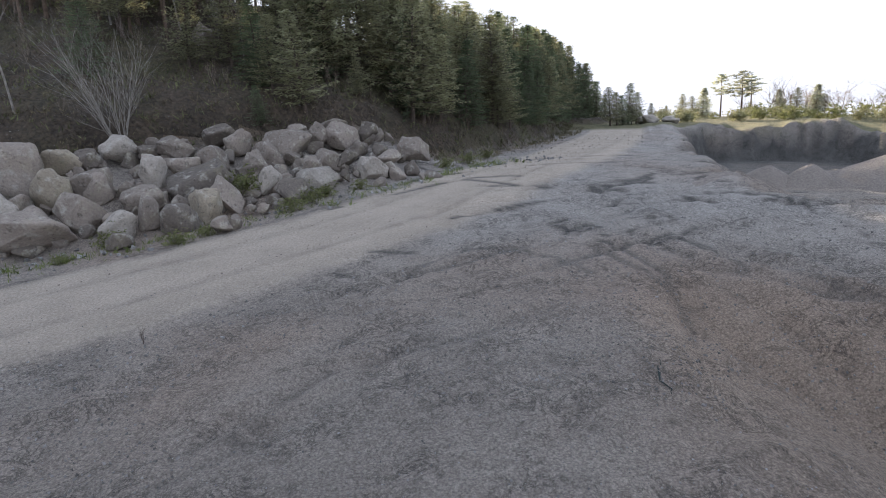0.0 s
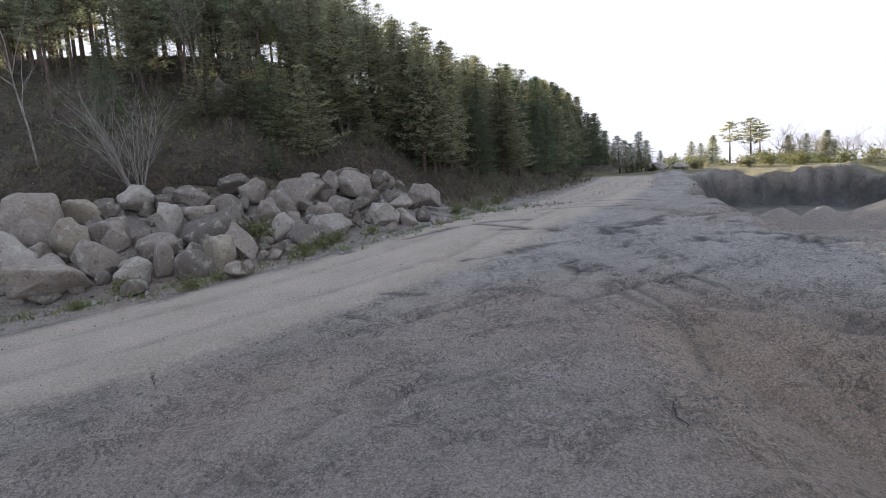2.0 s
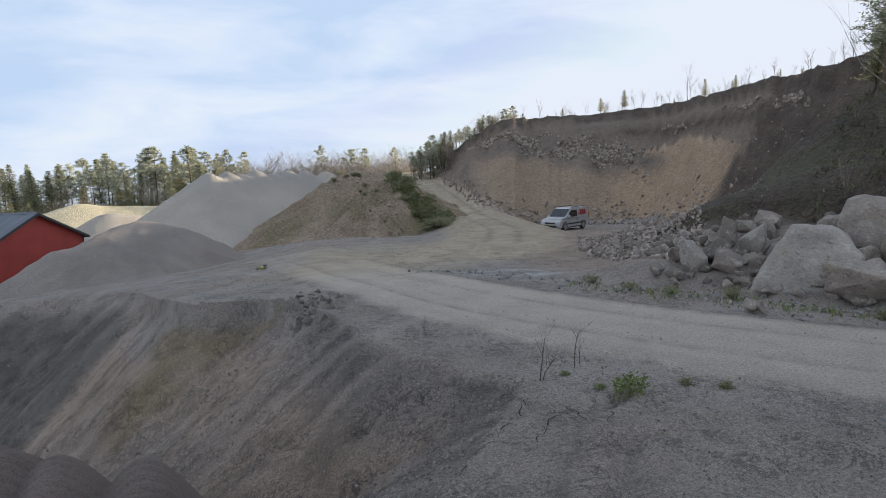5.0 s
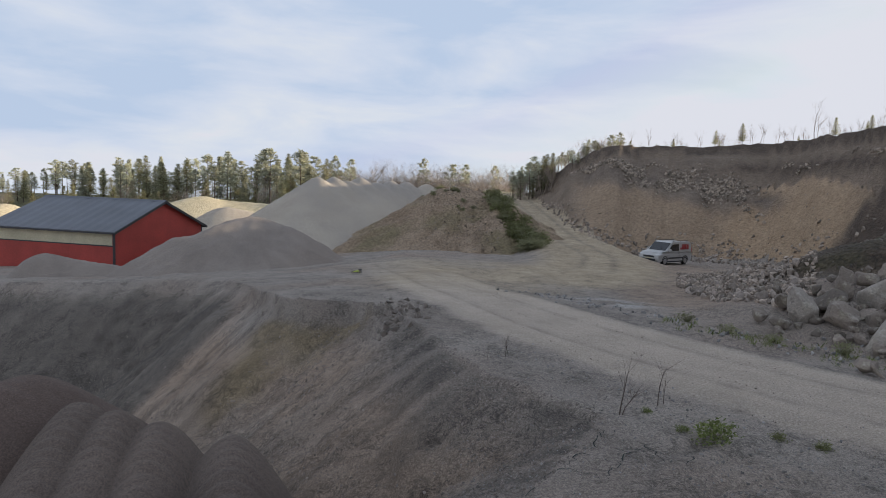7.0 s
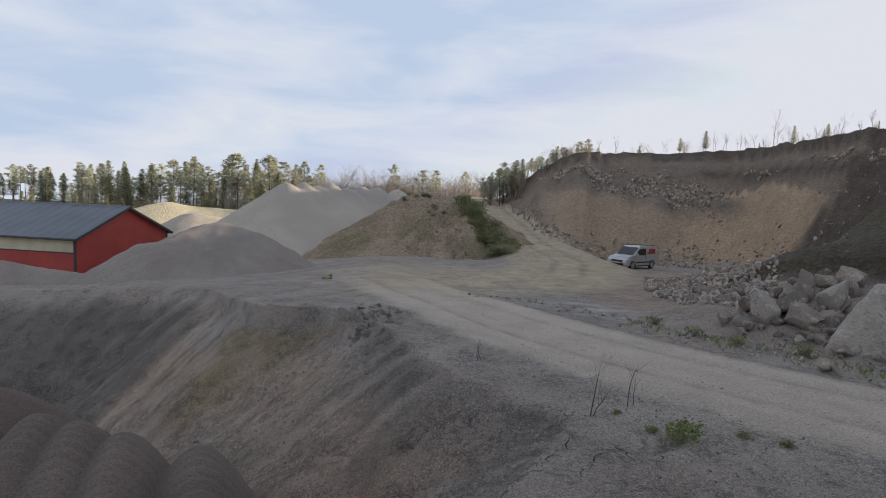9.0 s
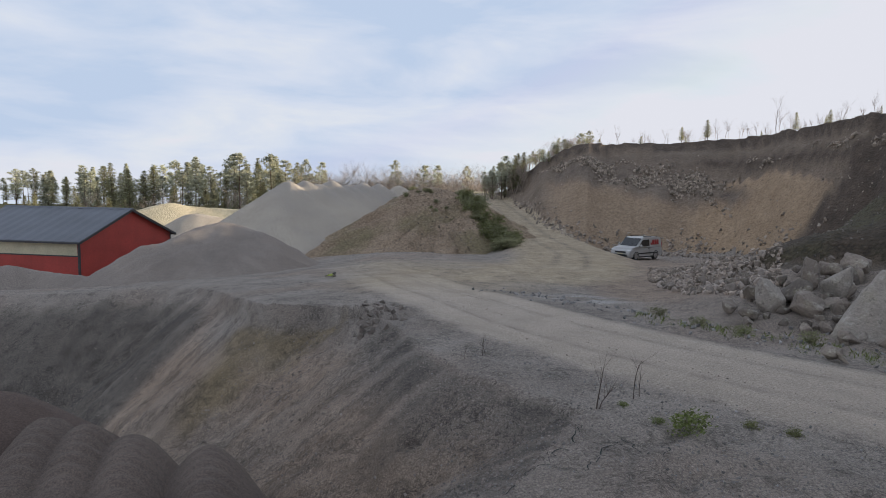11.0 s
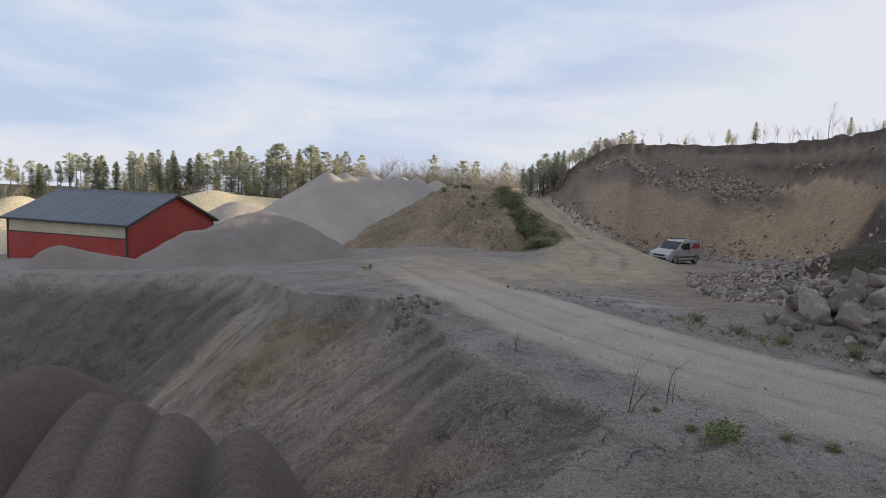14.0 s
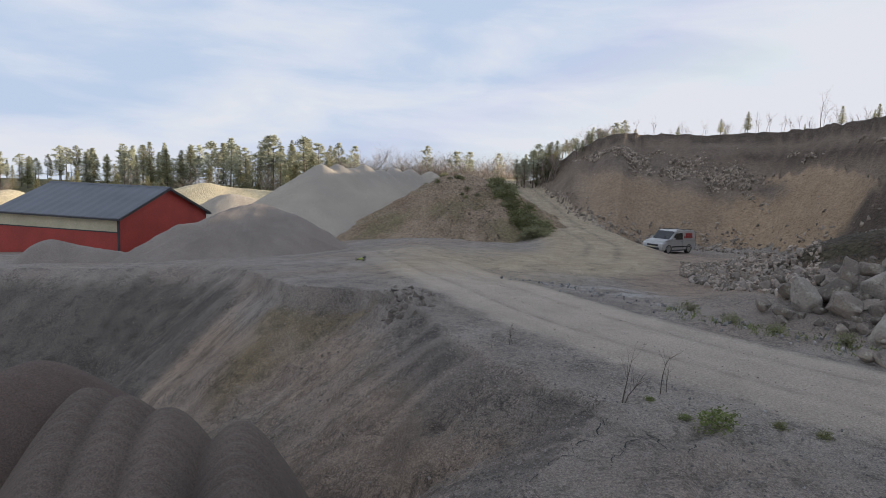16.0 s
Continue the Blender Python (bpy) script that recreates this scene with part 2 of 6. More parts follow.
def granite(name, colour, vary, lichen=0.35):
    """Weathered stone: broad tone, mineral grains, pale scuffs, pits and lichen stains."""
    m = material(name, colour, 0.92, 0.16, 1.1, 17.0, 0.6, size=0.05, rnd=vary)
    nt = m.node_tree
    b = nt.nodes["Principled BSDF"]
    last = b.inputs["Base Color"].links[0].from_socket
    co = next(n for n in nt.nodes if n.type == "TEX_COORD")

    def layer(scale, detail, lo, hi, tone, most, blend):
        nonlocal last
        n, r, x = nt.nodes.new("ShaderNodeTexNoise"), nt.nodes.new("ShaderNodeMapRange"), nt.nodes.new("ShaderNodeMix")
        n.inputs["Scale"].default_value, n.inputs["Detail"].default_value, n.inputs["Roughness"].default_value = scale, detail, 0.65
        nt.links.new(co.outputs["Object"], n.inputs["Vector"])
        r.inputs["From Min"].default_value, r.inputs["From Max"].default_value, r.inputs["To Max"].default_value = lo, hi, most
        nt.links.new(n.outputs["Fac"], r.inputs["Value"])
        x.data_type, x.blend_type = "RGBA", blend
        x.inputs["B"].default_value = (*tone, 1)
        nt.links.new(r.outputs[0], x.inputs["Factor"])
        nt.links.new(last, x.inputs["A"])
        last = x.outputs["Result"]

    layer(2.3, 6, 0.52, 0.66, (0.23, 0.205, 0.12), lichen, "MIX")
    layer(4.5, 8, 0.54, 0.68, (0.46, 0.44, 0.40), 0.55, "MIX")
    layer(7.0, 8, 0.56, 0.68, (0.35, 0.34, 0.33), 0.75, "MULTIPLY")
    layer(60.0, 2, 0.55, 0.70, (0.5, 0.49, 0.48), 0.3, "MULTIPLY")
    nt.links.new(last, b.inputs["Base Color"])
    return m


GRANITE = granite("granite", (0.208, 0.174, 0.148), 0.40)
GRANITE_PALE = granite("pale_granite", (0.325, 0.288, 0.252), 0.14, 0.25)
GRANITE_TAN = granite("tan_granite", (0.285, 0.24, 0.185), 0.1, 0.5)
BARK = material("bark", (0.10, 0.075, 0.06), 0.95, 0.35, 6.0, 40.0, 0.5)
PINE_BARK = material("pine_bark", (0.14, 0.10, 0.075), 0.95, 0.35, 2.0, 30.0, 0.4)
BIRCH_BARK = material("pale_bark", (0.29, 0.265, 0.235), 0.9, 0.35, 5.0, 20.0, 0.2)
TWIG = material("twig_bark", (0.25, 0.20, 0.155), 0.95, 0.3, 5.0, 30.0, 0.2)
NEEDLE = material("pine_needles", (0.24, 0.265, 0.165), 0.8, 0.3, 0.8, 9.0, 0, rnd=0.25, leafy_light=0.6)
# Warm and far needle copies: sunlight, and haze far off, put into the colour.
NEEDLE_WARM = material("sunlit_pine_needles", (0.28, 0.28, 0.165), 0.8, 0.3, 0.8, 9.0, 0, rnd=0.25, leafy_light=0.6)
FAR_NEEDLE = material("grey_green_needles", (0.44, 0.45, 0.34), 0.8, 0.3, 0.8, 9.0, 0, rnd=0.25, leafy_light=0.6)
SPRUCE_NEEDLE = material("spruce_needles", (0.14, 0.175, 0.10), 0.8, 0.3, 0.8, 9.0, 0, rnd=0.25, leafy_light=0.6)
LEAF = material("spring_leaves", (0.19, 0.20, 0.085), 0.7, 0.3, 1.0, 9.0, 0, isl=0.3, leafy_light=0.5)
GRASS = material("grass_blades", (0.14, 0.17, 0.045), 0.8, 0.3, 1.5, 9.0, 0, isl=0.35)
DRY_GRASS = material("dry_grass", (0.15, 0.125, 0.07), 0.85, 0.3, 1.5, 9.0, 0, isl=0.35)

# ---- ground forms ----
def hash2(ix, iy, seed):
    h = (ix.astype(np.int64) * 374761393 + iy.astype(np.int64) * 668265263 + seed * 974634777) & 0x7FFFFFFF
    h = ((h ^ (h >> 13)) * 1274126177) & 0x7FFFFFFF
    return ((h ^ (h >> 16)) & 0xFFFF) / 65535.0


def vnoise(x, y, seed=0):
    x, y = np.asarray(x, float), np.asarray(y, float)
    ix, iy = np.floor(x), np.floor(y)
    fx, fy = x - ix, y - iy
    fx, fy = fx * fx * (3 - 2 * fx), fy * fy * (3 - 2 * fy)
    a, b = hash2(ix, iy, seed), hash2(ix + 1, iy, seed)
    c, d = hash2(ix, iy + 1, seed), hash2(ix + 1, iy + 1, seed)
    return (a + (b - a) * fx) * (1 - fy) + (c + (d - c) * fx) * fy


def fbm(x, y, seed=0, octaves=4):
    """Rolling noise, about -1 to 1."""
    total, amp, s = 0.0, 0.5, 1.0
    for k in range(octaves):
        total = total + amp * (2 * vnoise(x * s + 17.3 * k, y * s - 9.1 * k, seed + k) - 1)
        amp, s = amp * 0.5, s * 2.03
    return total


def smooth(x, a, b):
    t = np.clip((np.asarray(x, float) - a) / (b - a), 0, 1)
    return t * t * (3 - 2 * t)


def at(az, d):
    return (d * math.sin(radians(az)), d * math.cos(radians(az)))


def line_distance(x, y, pts):
    """Distance to a line of points, and how far along it the nearest point lies."""
    best, along, run = np.full(np.shape(x), 1e9), np.zeros(np.shape(x)), 0.0
    for (ax, ay), (bx, by) in zip(pts, pts[1:]):
        lx, ly = bx - ax, by - ay
        ln = math.hypot(lx, ly)
        t = np.clip(((x - ax) * lx + (y - ay) * ly) / ln**2, 0, 1)
        d = np.hypot(x - ax - t * lx, y - ay - t * ly)
        near = d < best
        best, along = np.where(near, d, best), np.where(near, run + t * ln, along)
        run += ln
    return best, along


def spline(pts, step):
    """Points at even steps along a smooth line through pts."""
    p = [np.array(v, float) for v in pts]
    p = [2 * p[0] - p[1]] + p + [2 * p[-1] - p[-2]]
    out = []
    for a, b, c, d in zip(p, p[1:], p[2:], p[3:]):
        n = max(2, int(np.linalg.norm(c - b) / step))
        for t in np.arange(n) / n:
            out.append(0.5 * (2 * b + (c - a) * t + (2 * a - 5 * b + 4 * c - d) * t**2 + (3 * b - a - 3 * c + d) * t**3))
    return np.array(out + [p[-2]])


def inside(x, y, pts):
    odd = np.zeros(np.shape(x), bool)
    for (ax, ay), (bx, by) in zip(pts, pts[1:] + pts[:1]):
        cross = (ay > y) != (by > y)
        odd ^= cross & (x < (bx - ax) * (y - ay) / (by - ay + 1e-12) + ax)
    return odd


# the roadside frame: r runs along the road, q across it towards the hill
RU, RN = (math.sin(radians(140)), math.cos(radians(140))), (math.sin(radians(50)), math.cos(radians(50)))


def rq(r, q):
    return (r * RU[0] + q * RN[0], r * RU[1] + q * RN[1])


LIP = [(-3, -30), (-0.6, -6), (0.2, 2), at(8.0, 6.5), at(12.2, 7.7), at(16.3, 9.7), at(9.5, 10.6), at(4.6, 11.4), at(0.4, 13.4), at(-5, 17.2), at(-9.6, 18.6), at(-12.6, 18.8),
       at(-15.4, 19.5), at(-17, 22), at(-18.2, 26), at(-20.5, 30), at(-24.7, 32.5), at(-34.6, 37), at(-48, 47), (-80, 47)]
PIT = LIP + [(-80, -30)]
BASIN = [at(125, 3.5), at(108, 4.6), at(97.3, 5.8), at(92, 8.2), at(94, 9.6), at(99, 10.2), at(106, 9.6), at(114, 9.2), at(125, 9.6), at(140, 10), at(140, 6)]
DEEP = [at(101.0, 27), at(103.0, 20.5), at(104.6, 17.5), at(107, 15.6), at(113, 14.7), at(120, 14), at(145, 14), at(145, 50), at(122, 55), at(112, 62), at(103, 60), at(100.8, 52), at(101.2, 36)]
ROAD_LINE = [rq(48, 47), rq(42, 41), rq(34, 33.5), rq(27, 27.5), rq(20, 22), rq(13, 17.2), rq(6, 13.7), rq(-2, 12.2), rq(-9, 12.3), rq(-15, 13.9), rq(-22, 16.8),
             rq(-29, 20)]
OCHRE_LINE = [at(-10, 17.9), at(-12.6, 18.0), at(-15.0, 18.4), at(-17.2, 18.6), at(-18.8, 18.0)]
UPPER_LINE = [at(-4, 26), at(4, 27.5), at(10, 30), at(14, 36), at(14.2, 44), at(11.2, 56), at(8.6, 70), at(6.2, 92), at(4.5, 115)]
ARCS = [(spline([at(60, 9.6), at(78, 10.6), at(92, 13), at(104, 18)], 1.0).tolist(), 0.07), (spline([at(66, 9.0), at(82, 9.6), at(96, 11.6), at(110, 15)], 1.0).tolist(), 0.06),
        (spline([at(48, 6.4), at(62, 7.2), at(76, 7.6), at(86, 8.4)], 1.0).tolist(), 0.05), (spline([at(18, 6.3), at(20, 7.2), at(20.5, 8.2), at(24, 9.0)], 0.6).tolist(), 0.07),
        (spline([at(24, 6.0), at(25, 7.0), at(26.5, 7.9), at(33, 8.6)], 0.6).tolist(), 0.06), (spline([at(30, 5.6), at(45, 6.0), at(60, 6.4), at(70, 7.6)], 0.8).tolist(), 0.04),
        (spline([at(88, 17), at(96, 15), at(106, 14.5), at(116, 15)], 1.0).tolist(), 0.10), (spline([at(93, 20), at(101, 18.4), at(110, 18), at(118, 18.4)], 1.0).tolist(), 0.10),
        (spline([at(84, 13), at(92, 11.5), at(98, 9.5), at(100, 7)], 1.0).tolist(), 0.06)]
ARCS += [(spline([at(100, 10.3), at(106, 9.9), at(113, 9.5), at(120, 9.6)], 0.8).tolist(), 0.10), (spline([at(103, 10.8), at(108, 10.5), at(114, 10.0), at(121, 10.2)], 0.8).tolist(), 0.07)]
mark = random.Random(21)
for k in range(26):
    a0, d0, turn = mark.uniform(62, 104), mark.uniform(9.5, 23), mark.uniform(-2.5, 2.5)
    ARCS.append((spline([at(a0 + 7 * j, d0 + turn * j * 0.5 + 0.12 * j * j * mark.uniform(-2, 2)) for j in range(4)], 1.0).tolist(), mark.uniform(0.012, 0.03)))
ROAD_FINE = [tuple(p) for p in spline(ROAD_LINE, 1.5)]
ROAD_R = [p[0] * RU[0] + p[1] * RU[1] for p in ROAD_FINE][::-1]
ROAD_Q = [p[0] * RN[0] + p[1] * RN[1] for p in ROAD_FINE][::-1]
FALL_AZ = [-180, -60, -30, -14, -4, 30, 50, 62, 85, 100, 125, 180]
FALL = [0.05, 0.09, 0.10, 0.075, 0.045, 0.045, 0.03, 0.04, 0.085, 0.095, 0.10, 0.05]
CLIFF_AZ = [4, 6, 8.7, 11, 13, 15.3, 20, 25, 30, 35, 40, 46, 52]
CLIFF_TOP = [-1.5, 0.1, 1.4, 3.2, 4.2, 4.7, 4.7, 5.0, 5.3, 6.2, 7.2, 8.6, 9.0]
CLIFF_FOOT = [110, 100, 84, 68, 63, 61, 62, 61, 57, 50, 44, 42, 42]


def forms(x, y):
    """Height of the ground at x, y, and how much of it is hill, cliff, sand, dark soil, track, ochre, green and painted
    shade.
    """
    x, y = np.asarray(x, float), np.asarray(y, float)
    az, d = np.degrees(np.arctan2(x, y)), np.hypot(x, y)
    r, q = x * RU[0] + y * RU[1], x * RN[0] + y * RN[1]
    rough = fbm(x * 0.5, y * 0.5, 3) * (0.04 + 0.05 * smooth(d, 20, 40)) + fbm(x * 2.1, y * 2.1, 9, 3) * 0.03
    fall = np.interp(az, FALL_AZ, FALL)
    over = np.maximum(0, d - 17)
    z = -fall * (np.minimum(over, 60) + np.sqrt(1 + np.maximum(over - 60, 0) ** 2) - 1) * np.where(over < 6, over / 6, 1)
    # behind the yard the land rises again; past the far trees it drops away
    back = (1 - smooth(az, 0, 12)) * smooth(az, -80, -55)
    z = z + back * smooth(d, 80, 150) * (fall * over - 0.024 * (d - 150) * (d > 150))
    east = smooth(az, 66, 90) * (1 - smooth(az, 150, 175))
    z = np.where(d > 95, z - east * (d - 95) * 0.04, z)
    rise_d, rise_s = line_distance(x, y, UPPER_LINE)
    bed = np.interp(rise_s, [0, 8, 14, 22, 36, 50, 71, 94], [-0.3, -0.5, -0.7, -0.75, -0.4, 1.2, 3.3, 4.2])
    z = z + (bed - z) * (1 - smooth(rise_d, 2.8, 6.0)) * smooth(rise_s, 4, 12)
    z0 = z
    # quarry face
    foot = np.interp(az, CLIFF_AZ, CLIFF_FOOT) + fbm(az * 0.25, d * 0.0, 5) * 2.5
    depth = np.interp(az, [5, 10, 18, 30, 45], [10, 16, 19, 17, 10])
    top_d = foot + depth
    top = 3.4 + top_d * np.tan(np.radians(np.interp(az, CLIFF_AZ, CLIFF_TOP))) + fbm(az * 0.9, 0.0 * d, 8) * 0.25
    u = (d - foot) / depth
    wob = fbm(az * 0.8, d * 0.12, 12)
    prof = np.interp(u, [-0.06, 0.0, 0.12, 0.45, 0.53, 0.80, 0.90, 0.97, 1.0, 1.6], [0, 0.02, 0.13, 0.52, 0.60, 0.83, 0.87, 0.92, 1.0, 1.0])
    mask_c = smooth(az, 4, 9) * (1 - smooth(az, 45, 52)) * smooth(u, -0.08, 0.02)
    spur = np.abs(vnoise(az * 0.55, d * 0.02, 31) - 0.5) * 2
    lobe = np.exp(-(np.abs(az - 29.9) / 5.2) ** 6) * smooth(0.60 + 0.05 * wob - 0.009 * np.abs(az - 29.9) ** 1.3 - u, 0, 0.03)
    fan = smooth(az, 10.5, 13) * (1 - smooth(az, 25, 28)) * smooth(np.interp(az, [12, 20, 27.5], [0.66, 0.46, 0.30]) + 0.05 * wob - u, 0, 0.06)
    band = np.exp(-(np.abs(u - np.interp(az, [12, 20, 27.5], [0.76, 0.58, 0.42]) - 0.05 * wob) / np.interp(az, [11, 15, 24, 29], [0.04, 0.11, 0.11, 0.05])) ** 4) * smooth(az, 11, 13) * (1 - smooth(az, 27.5, 30))
    right = smooth(az - 31.3 - 6.5 * u + 0.8 * wob, 0, 0.8)
    calm_face = np.clip(lobe + fan * 0.8, 0, 1)
    cz = z + (top - z) * np.clip(prof + (0.045 * wob - 0.04 * spur) * smooth(u, 0, 0.3) * (1 - smooth(u, 0.9, 1.0)) * (1 - 0.8 * calm_face) + 0.025 * lobe + 0.03 * smooth(u, 0.62, 0.66) * (1 - smooth(az, 36, 38)), 0, 1.02)
    cz = cz + (0.25 * fbm(x * 0.5, y * 0.5, 40) * (1 - 0.8 * calm_face) + 0.30 * band * fbm(x * 1.6, y * 1.6, 42)) * smooth(u, 0.05, 0.4)
    cz = cz - np.clip((d - top_d - 6) * 0.15, 0, 6)
    z = z + (cz - z) * smooth(az, 4, 9) * (1 - smooth(az, 45, 52)) * smooth(u, -0.06, 0.0)
    sand = mask_c * np.clip(lobe + fan * 0.6, 0, 1) * (1 - right)
    stony = mask_c * band
    # dark soil at rim and right; the band below the rim is painted undercut shadow
    loam = mask_c * np.clip(smooth(u + 0.03 * wob, 0.92, 0.97) + right * 1.0 + 0.95 * np.exp(-((u - 0.69 + 0.03 * wob) / 0.05) ** 2) * smooth(az, 22, 27) + 0.22 * smooth(u + 0.08 * wob, 0.62, 0.75) + 0.5 * np.exp(-((u - 0.80 + 0.04 * wob) / 0.02) ** 2) * vnoise(az * 0.8, u * 3, 98), 0, 1)
    # wooded hill
    hill_foot = np.interp(r, [-30, -9, 0, 8, 13, 20, 30, 45], [23, 22.5, 21.2, 21.5, 22.2, 26.5, 34.5, 50])
    top_h = np.interp(r, [-13, -9, -6, -3, 8, 16, 24, 34, 46], [0.0, 1.5, 5.5, 9.4, 9.4, 6.6, 4.2, 2.2, 0.6])
    up = np.maximum(0, q - hill_foot)
    hz = top_h * (1 - np.exp(-(up * 0.95 + 0.02 * up**2) / np.maximum(top_h, 0.4))) + fbm(x * 0.35, y * 0.35, 21) * 0.5 * smooth(up, 0, 4)
    mask_h = smooth(up, 0.0, 1.2) * smooth(r, -12, -8) * (1 - smooth(r, 52, 60)) * (d < 150)
    lift = z0 + hz * mask_h
    hill_wins = (mask_h > 0.5) & (lift > z + 0.05)
    z = np.maximum(z, lift)
    # bank under the boulders
    bank_foot = np.interp(r, [-14, -8, 0, 8, 13], [17.2, 16.6, 16.4, 17.6, 20.0])
    z = z + np.clip((q - bank_foot) * 0.32, 0, 1.5) * smooth(r, -11, -6) * (1 - smooth(r, 9, 13)) * (1 - smooth(q, 22.5, 27))
    z = z + 1.2 * np.exp(-(((az - 28.2) / 3.6) ** 2 + ((d - 34) / 7.5) ** 2))
    # pit beside the plateau
    pd, ps = line_distance(x, y, LIP)
    pr, sr = line_distance(x, y, LIP[:10] + [(-4.4, 22.5)])
    pn, sn = line_distance(x, y, LIP[9:15])
    pf, sf = line_distance(x, y, LIP[14:])
    corner = np.exp(-(np.hypot(x - LIP[9][0], y - LIP[9][1]) / 1.5) ** 2)
    ragged = 0.12 * fbm(x * 0.4, y * 0.4, 50) + 0.10 * fbm(x * 1.7, y * 1.7, 51) + 0.55 * corner * fbm(x * 2.2, y * 2.2, 52)
    inner = np.where(inside(x, y, PIT), 1.0, -1.0)
    s = inner * pd + ragged
    s_r, s_n, s_f = (np.maximum(inner * p + ragged, 0) for p in (pr, pn, pf))
    soft_lip = 0.05 * (1 - smooth(-az, 1, 5)) + 0.01
    fall_r = np.sqrt((0.70 * s_r) ** 2 + soft_lip) - np.sqrt(soft_lip) + 0.10 * smooth(s_r, 0, 0.2)
    fall_n = 0.90 * s_n + 0.45 * smooth(s_n, 0, 0.18)
    fall_f = 0.80 * s_f + 0.15 * smooth(s_f, 0, 0.16)
    block_fall = np.minimum(fall_r, fall_n)
    on_far = smooth(block_fall - fall_f, -0.15, 0.15)
    rill_r = np.abs(2 * vnoise(sr * 1.3, pr * 0.25, 61) - 1) * 0.07 + np.abs(2 * vnoise(sr * 3.3, pr * 0.6, 63) - 1) * 0.05 + 0.09 * fbm(sr * 1.1, pr * 1.3, 65) + 0.10 * np.abs(fbm(x * 3.1, y * 3.1, 60, 4))
    rill_f = np.abs(2 * vnoise(sf * 0.55, pf * 0.06, 62) - 1) * 0.34 + np.abs(2 * vnoise(sf * 2.1, pf * 0.16, 64) - 1) * 0.10
    drop = np.minimum(block_fall, fall_f) - (rill_r * (1 - on_far) + rill_f * on_far) * smooth(s, 0.3, 2.0)
    drop = np.minimum(drop, 5.0) * (s > 0)
    z = z - np.maximum(drop, 0) + 0.14 * corner * smooth(vnoise(x * 3.1, y * 3.1, 53), 0.5, 0.6) * (s > -1.2)
    z = z - 0.05 * np.exp(-((s + 0.2) / 0.5) ** 2) * (d < 40)
    pit_streak = (0.6 * fbm(sr * 2.3, pr * 0.16, 46) + 0.7 * fbm(sr * 7.0, pr * 0.5, 49)) * (1 - on_far) + fbm(sf * 1.4, pf * 0.10, 47) * on_far
    # slope just under the lip darkened: shade put into the colour
    lip_shade = smooth(s, 0.02, 0.25) * (1 - on_far) * (1 - smooth(pr + 0.8 * fbm(sr * 0.8, pr * 0.8, 36), 0.6, 3.2)) * np.clip(0.72 + 0.7 * fbm(sr * 3.0, pr * 0.4, 37), 0, 0.95) * (1 - 0.7 * smooth(-az, 1, 6))
    ochre_d, _ = line_distance(x, y, OCHRE_LINE)
    ochre = smooth(s, 0.15, 0.5) * (1 - smooth(ochre_d + 0.9 * fbm(x * 0.8, y * 0.8, 48), 0.2, 1.5)) * 0.9
    # shallow basin and deep working on the far side
    bd, _ = line_distance(x, y, BASIN + BASIN[:1])
    bs = np.where(inside(x, y, BASIN), bd, -bd) + 0.5 * fbm(x * 0.3, y * 0.3, 70)
    z = z - 1.1 * smooth(bs, -0.3, 3.0) - 0.22 * smooth(bs, 0.5, 3) * fbm(x * 0.55, y * 0.55, 71)
    dd, _ = line_distance(x, y, DEEP + DEEP[:1])
    ds = np.where(inside(x, y, DEEP), dd, -dd) + 0.6 * fbm(x * 0.35, y * 0.35, 80) + 0.5 * fbm(x * 1.3, y * 1.3, 81)
    steep = smooth(d, 38, 46)
    floor_z = np.interp(d, [14, 27, 36, 46, 62], [-0.05, -2.3, -4.2, -6.2, -7.4]) + 0.15 * fbm(x * 0.25, y * 0.25, 84)
    z = z + np.minimum(floor_z - z, 0) * smooth(ds, -0.2, 1.6)
    z = z + (np.interp(az, [98.5, 103, 107, 112, 116, 122], [0.2, 0.1, -0.6, 0.5, -0.7, -2.0]) + 0.5 * fbm(az * 0.9, 0 * d, 83)) * steep * (1 - smooth(ds, -0.6, 0.6)) * np.exp(-((ds + 1) / 7) ** 2) * smooth(az, 97.5, 99)
    # ruts and tracks on the plateau
    flat = (1 - smooth(s, -1.5, 0)) * (d < 45) * (1 - mask_h) * (1 - mask_c)
    rut_d, _ = line_distance(x, y, [at(120, 8), at(104, 11), at(92, 15), at(80, 14)])
    z = z - flat * (0.10 * np.exp(-((rut_d - 0.9) / 0.22) ** 2) + 0.08 * np.exp(-((rut_d + 0.0) / 0.2) ** 2))
    # tyre arcs are sunk, and the shadows of the ruts painted dark along them
    rut_shade, sink = 0.0 * x, 0.0 * x
    m = flat > 0
    if m.any():
        xm, ym, dm = x[m], y[m], d[m]
        broken = smooth(vnoise(xm * 1.1, ym * 1.1, 67) + 0.3 * vnoise(xm * 5, ym * 5, 68), 0.5, 0.72)
        for arc, deep in ARCS:
            arc_d, _ = line_distance(xm, ym, arc)
            rut_shade[m] = np.maximum(rut_shade[m], np.exp(-(arc_d / (0.035 + 0.004 * dm)) ** 2) * broken)
            sink[m] += deep * (np.exp(-(arc_d / 0.13) ** 2) - 0.5 * np.exp(-((arc_d - 0.28) / 0.12) ** 2)) * (0.4 + 0.9 * vnoise(xm * 1.3, ym * 1.3, 66))
        z = z - flat * sink
        rut_shade = rut_shade * flat * (0.3 + 0.7 * smooth(d, 8, 13))
    road_d, road_s = line_distance(x, y, ROAD_FINE)
    calm = smooth(road_d, 1.8, 3.2)
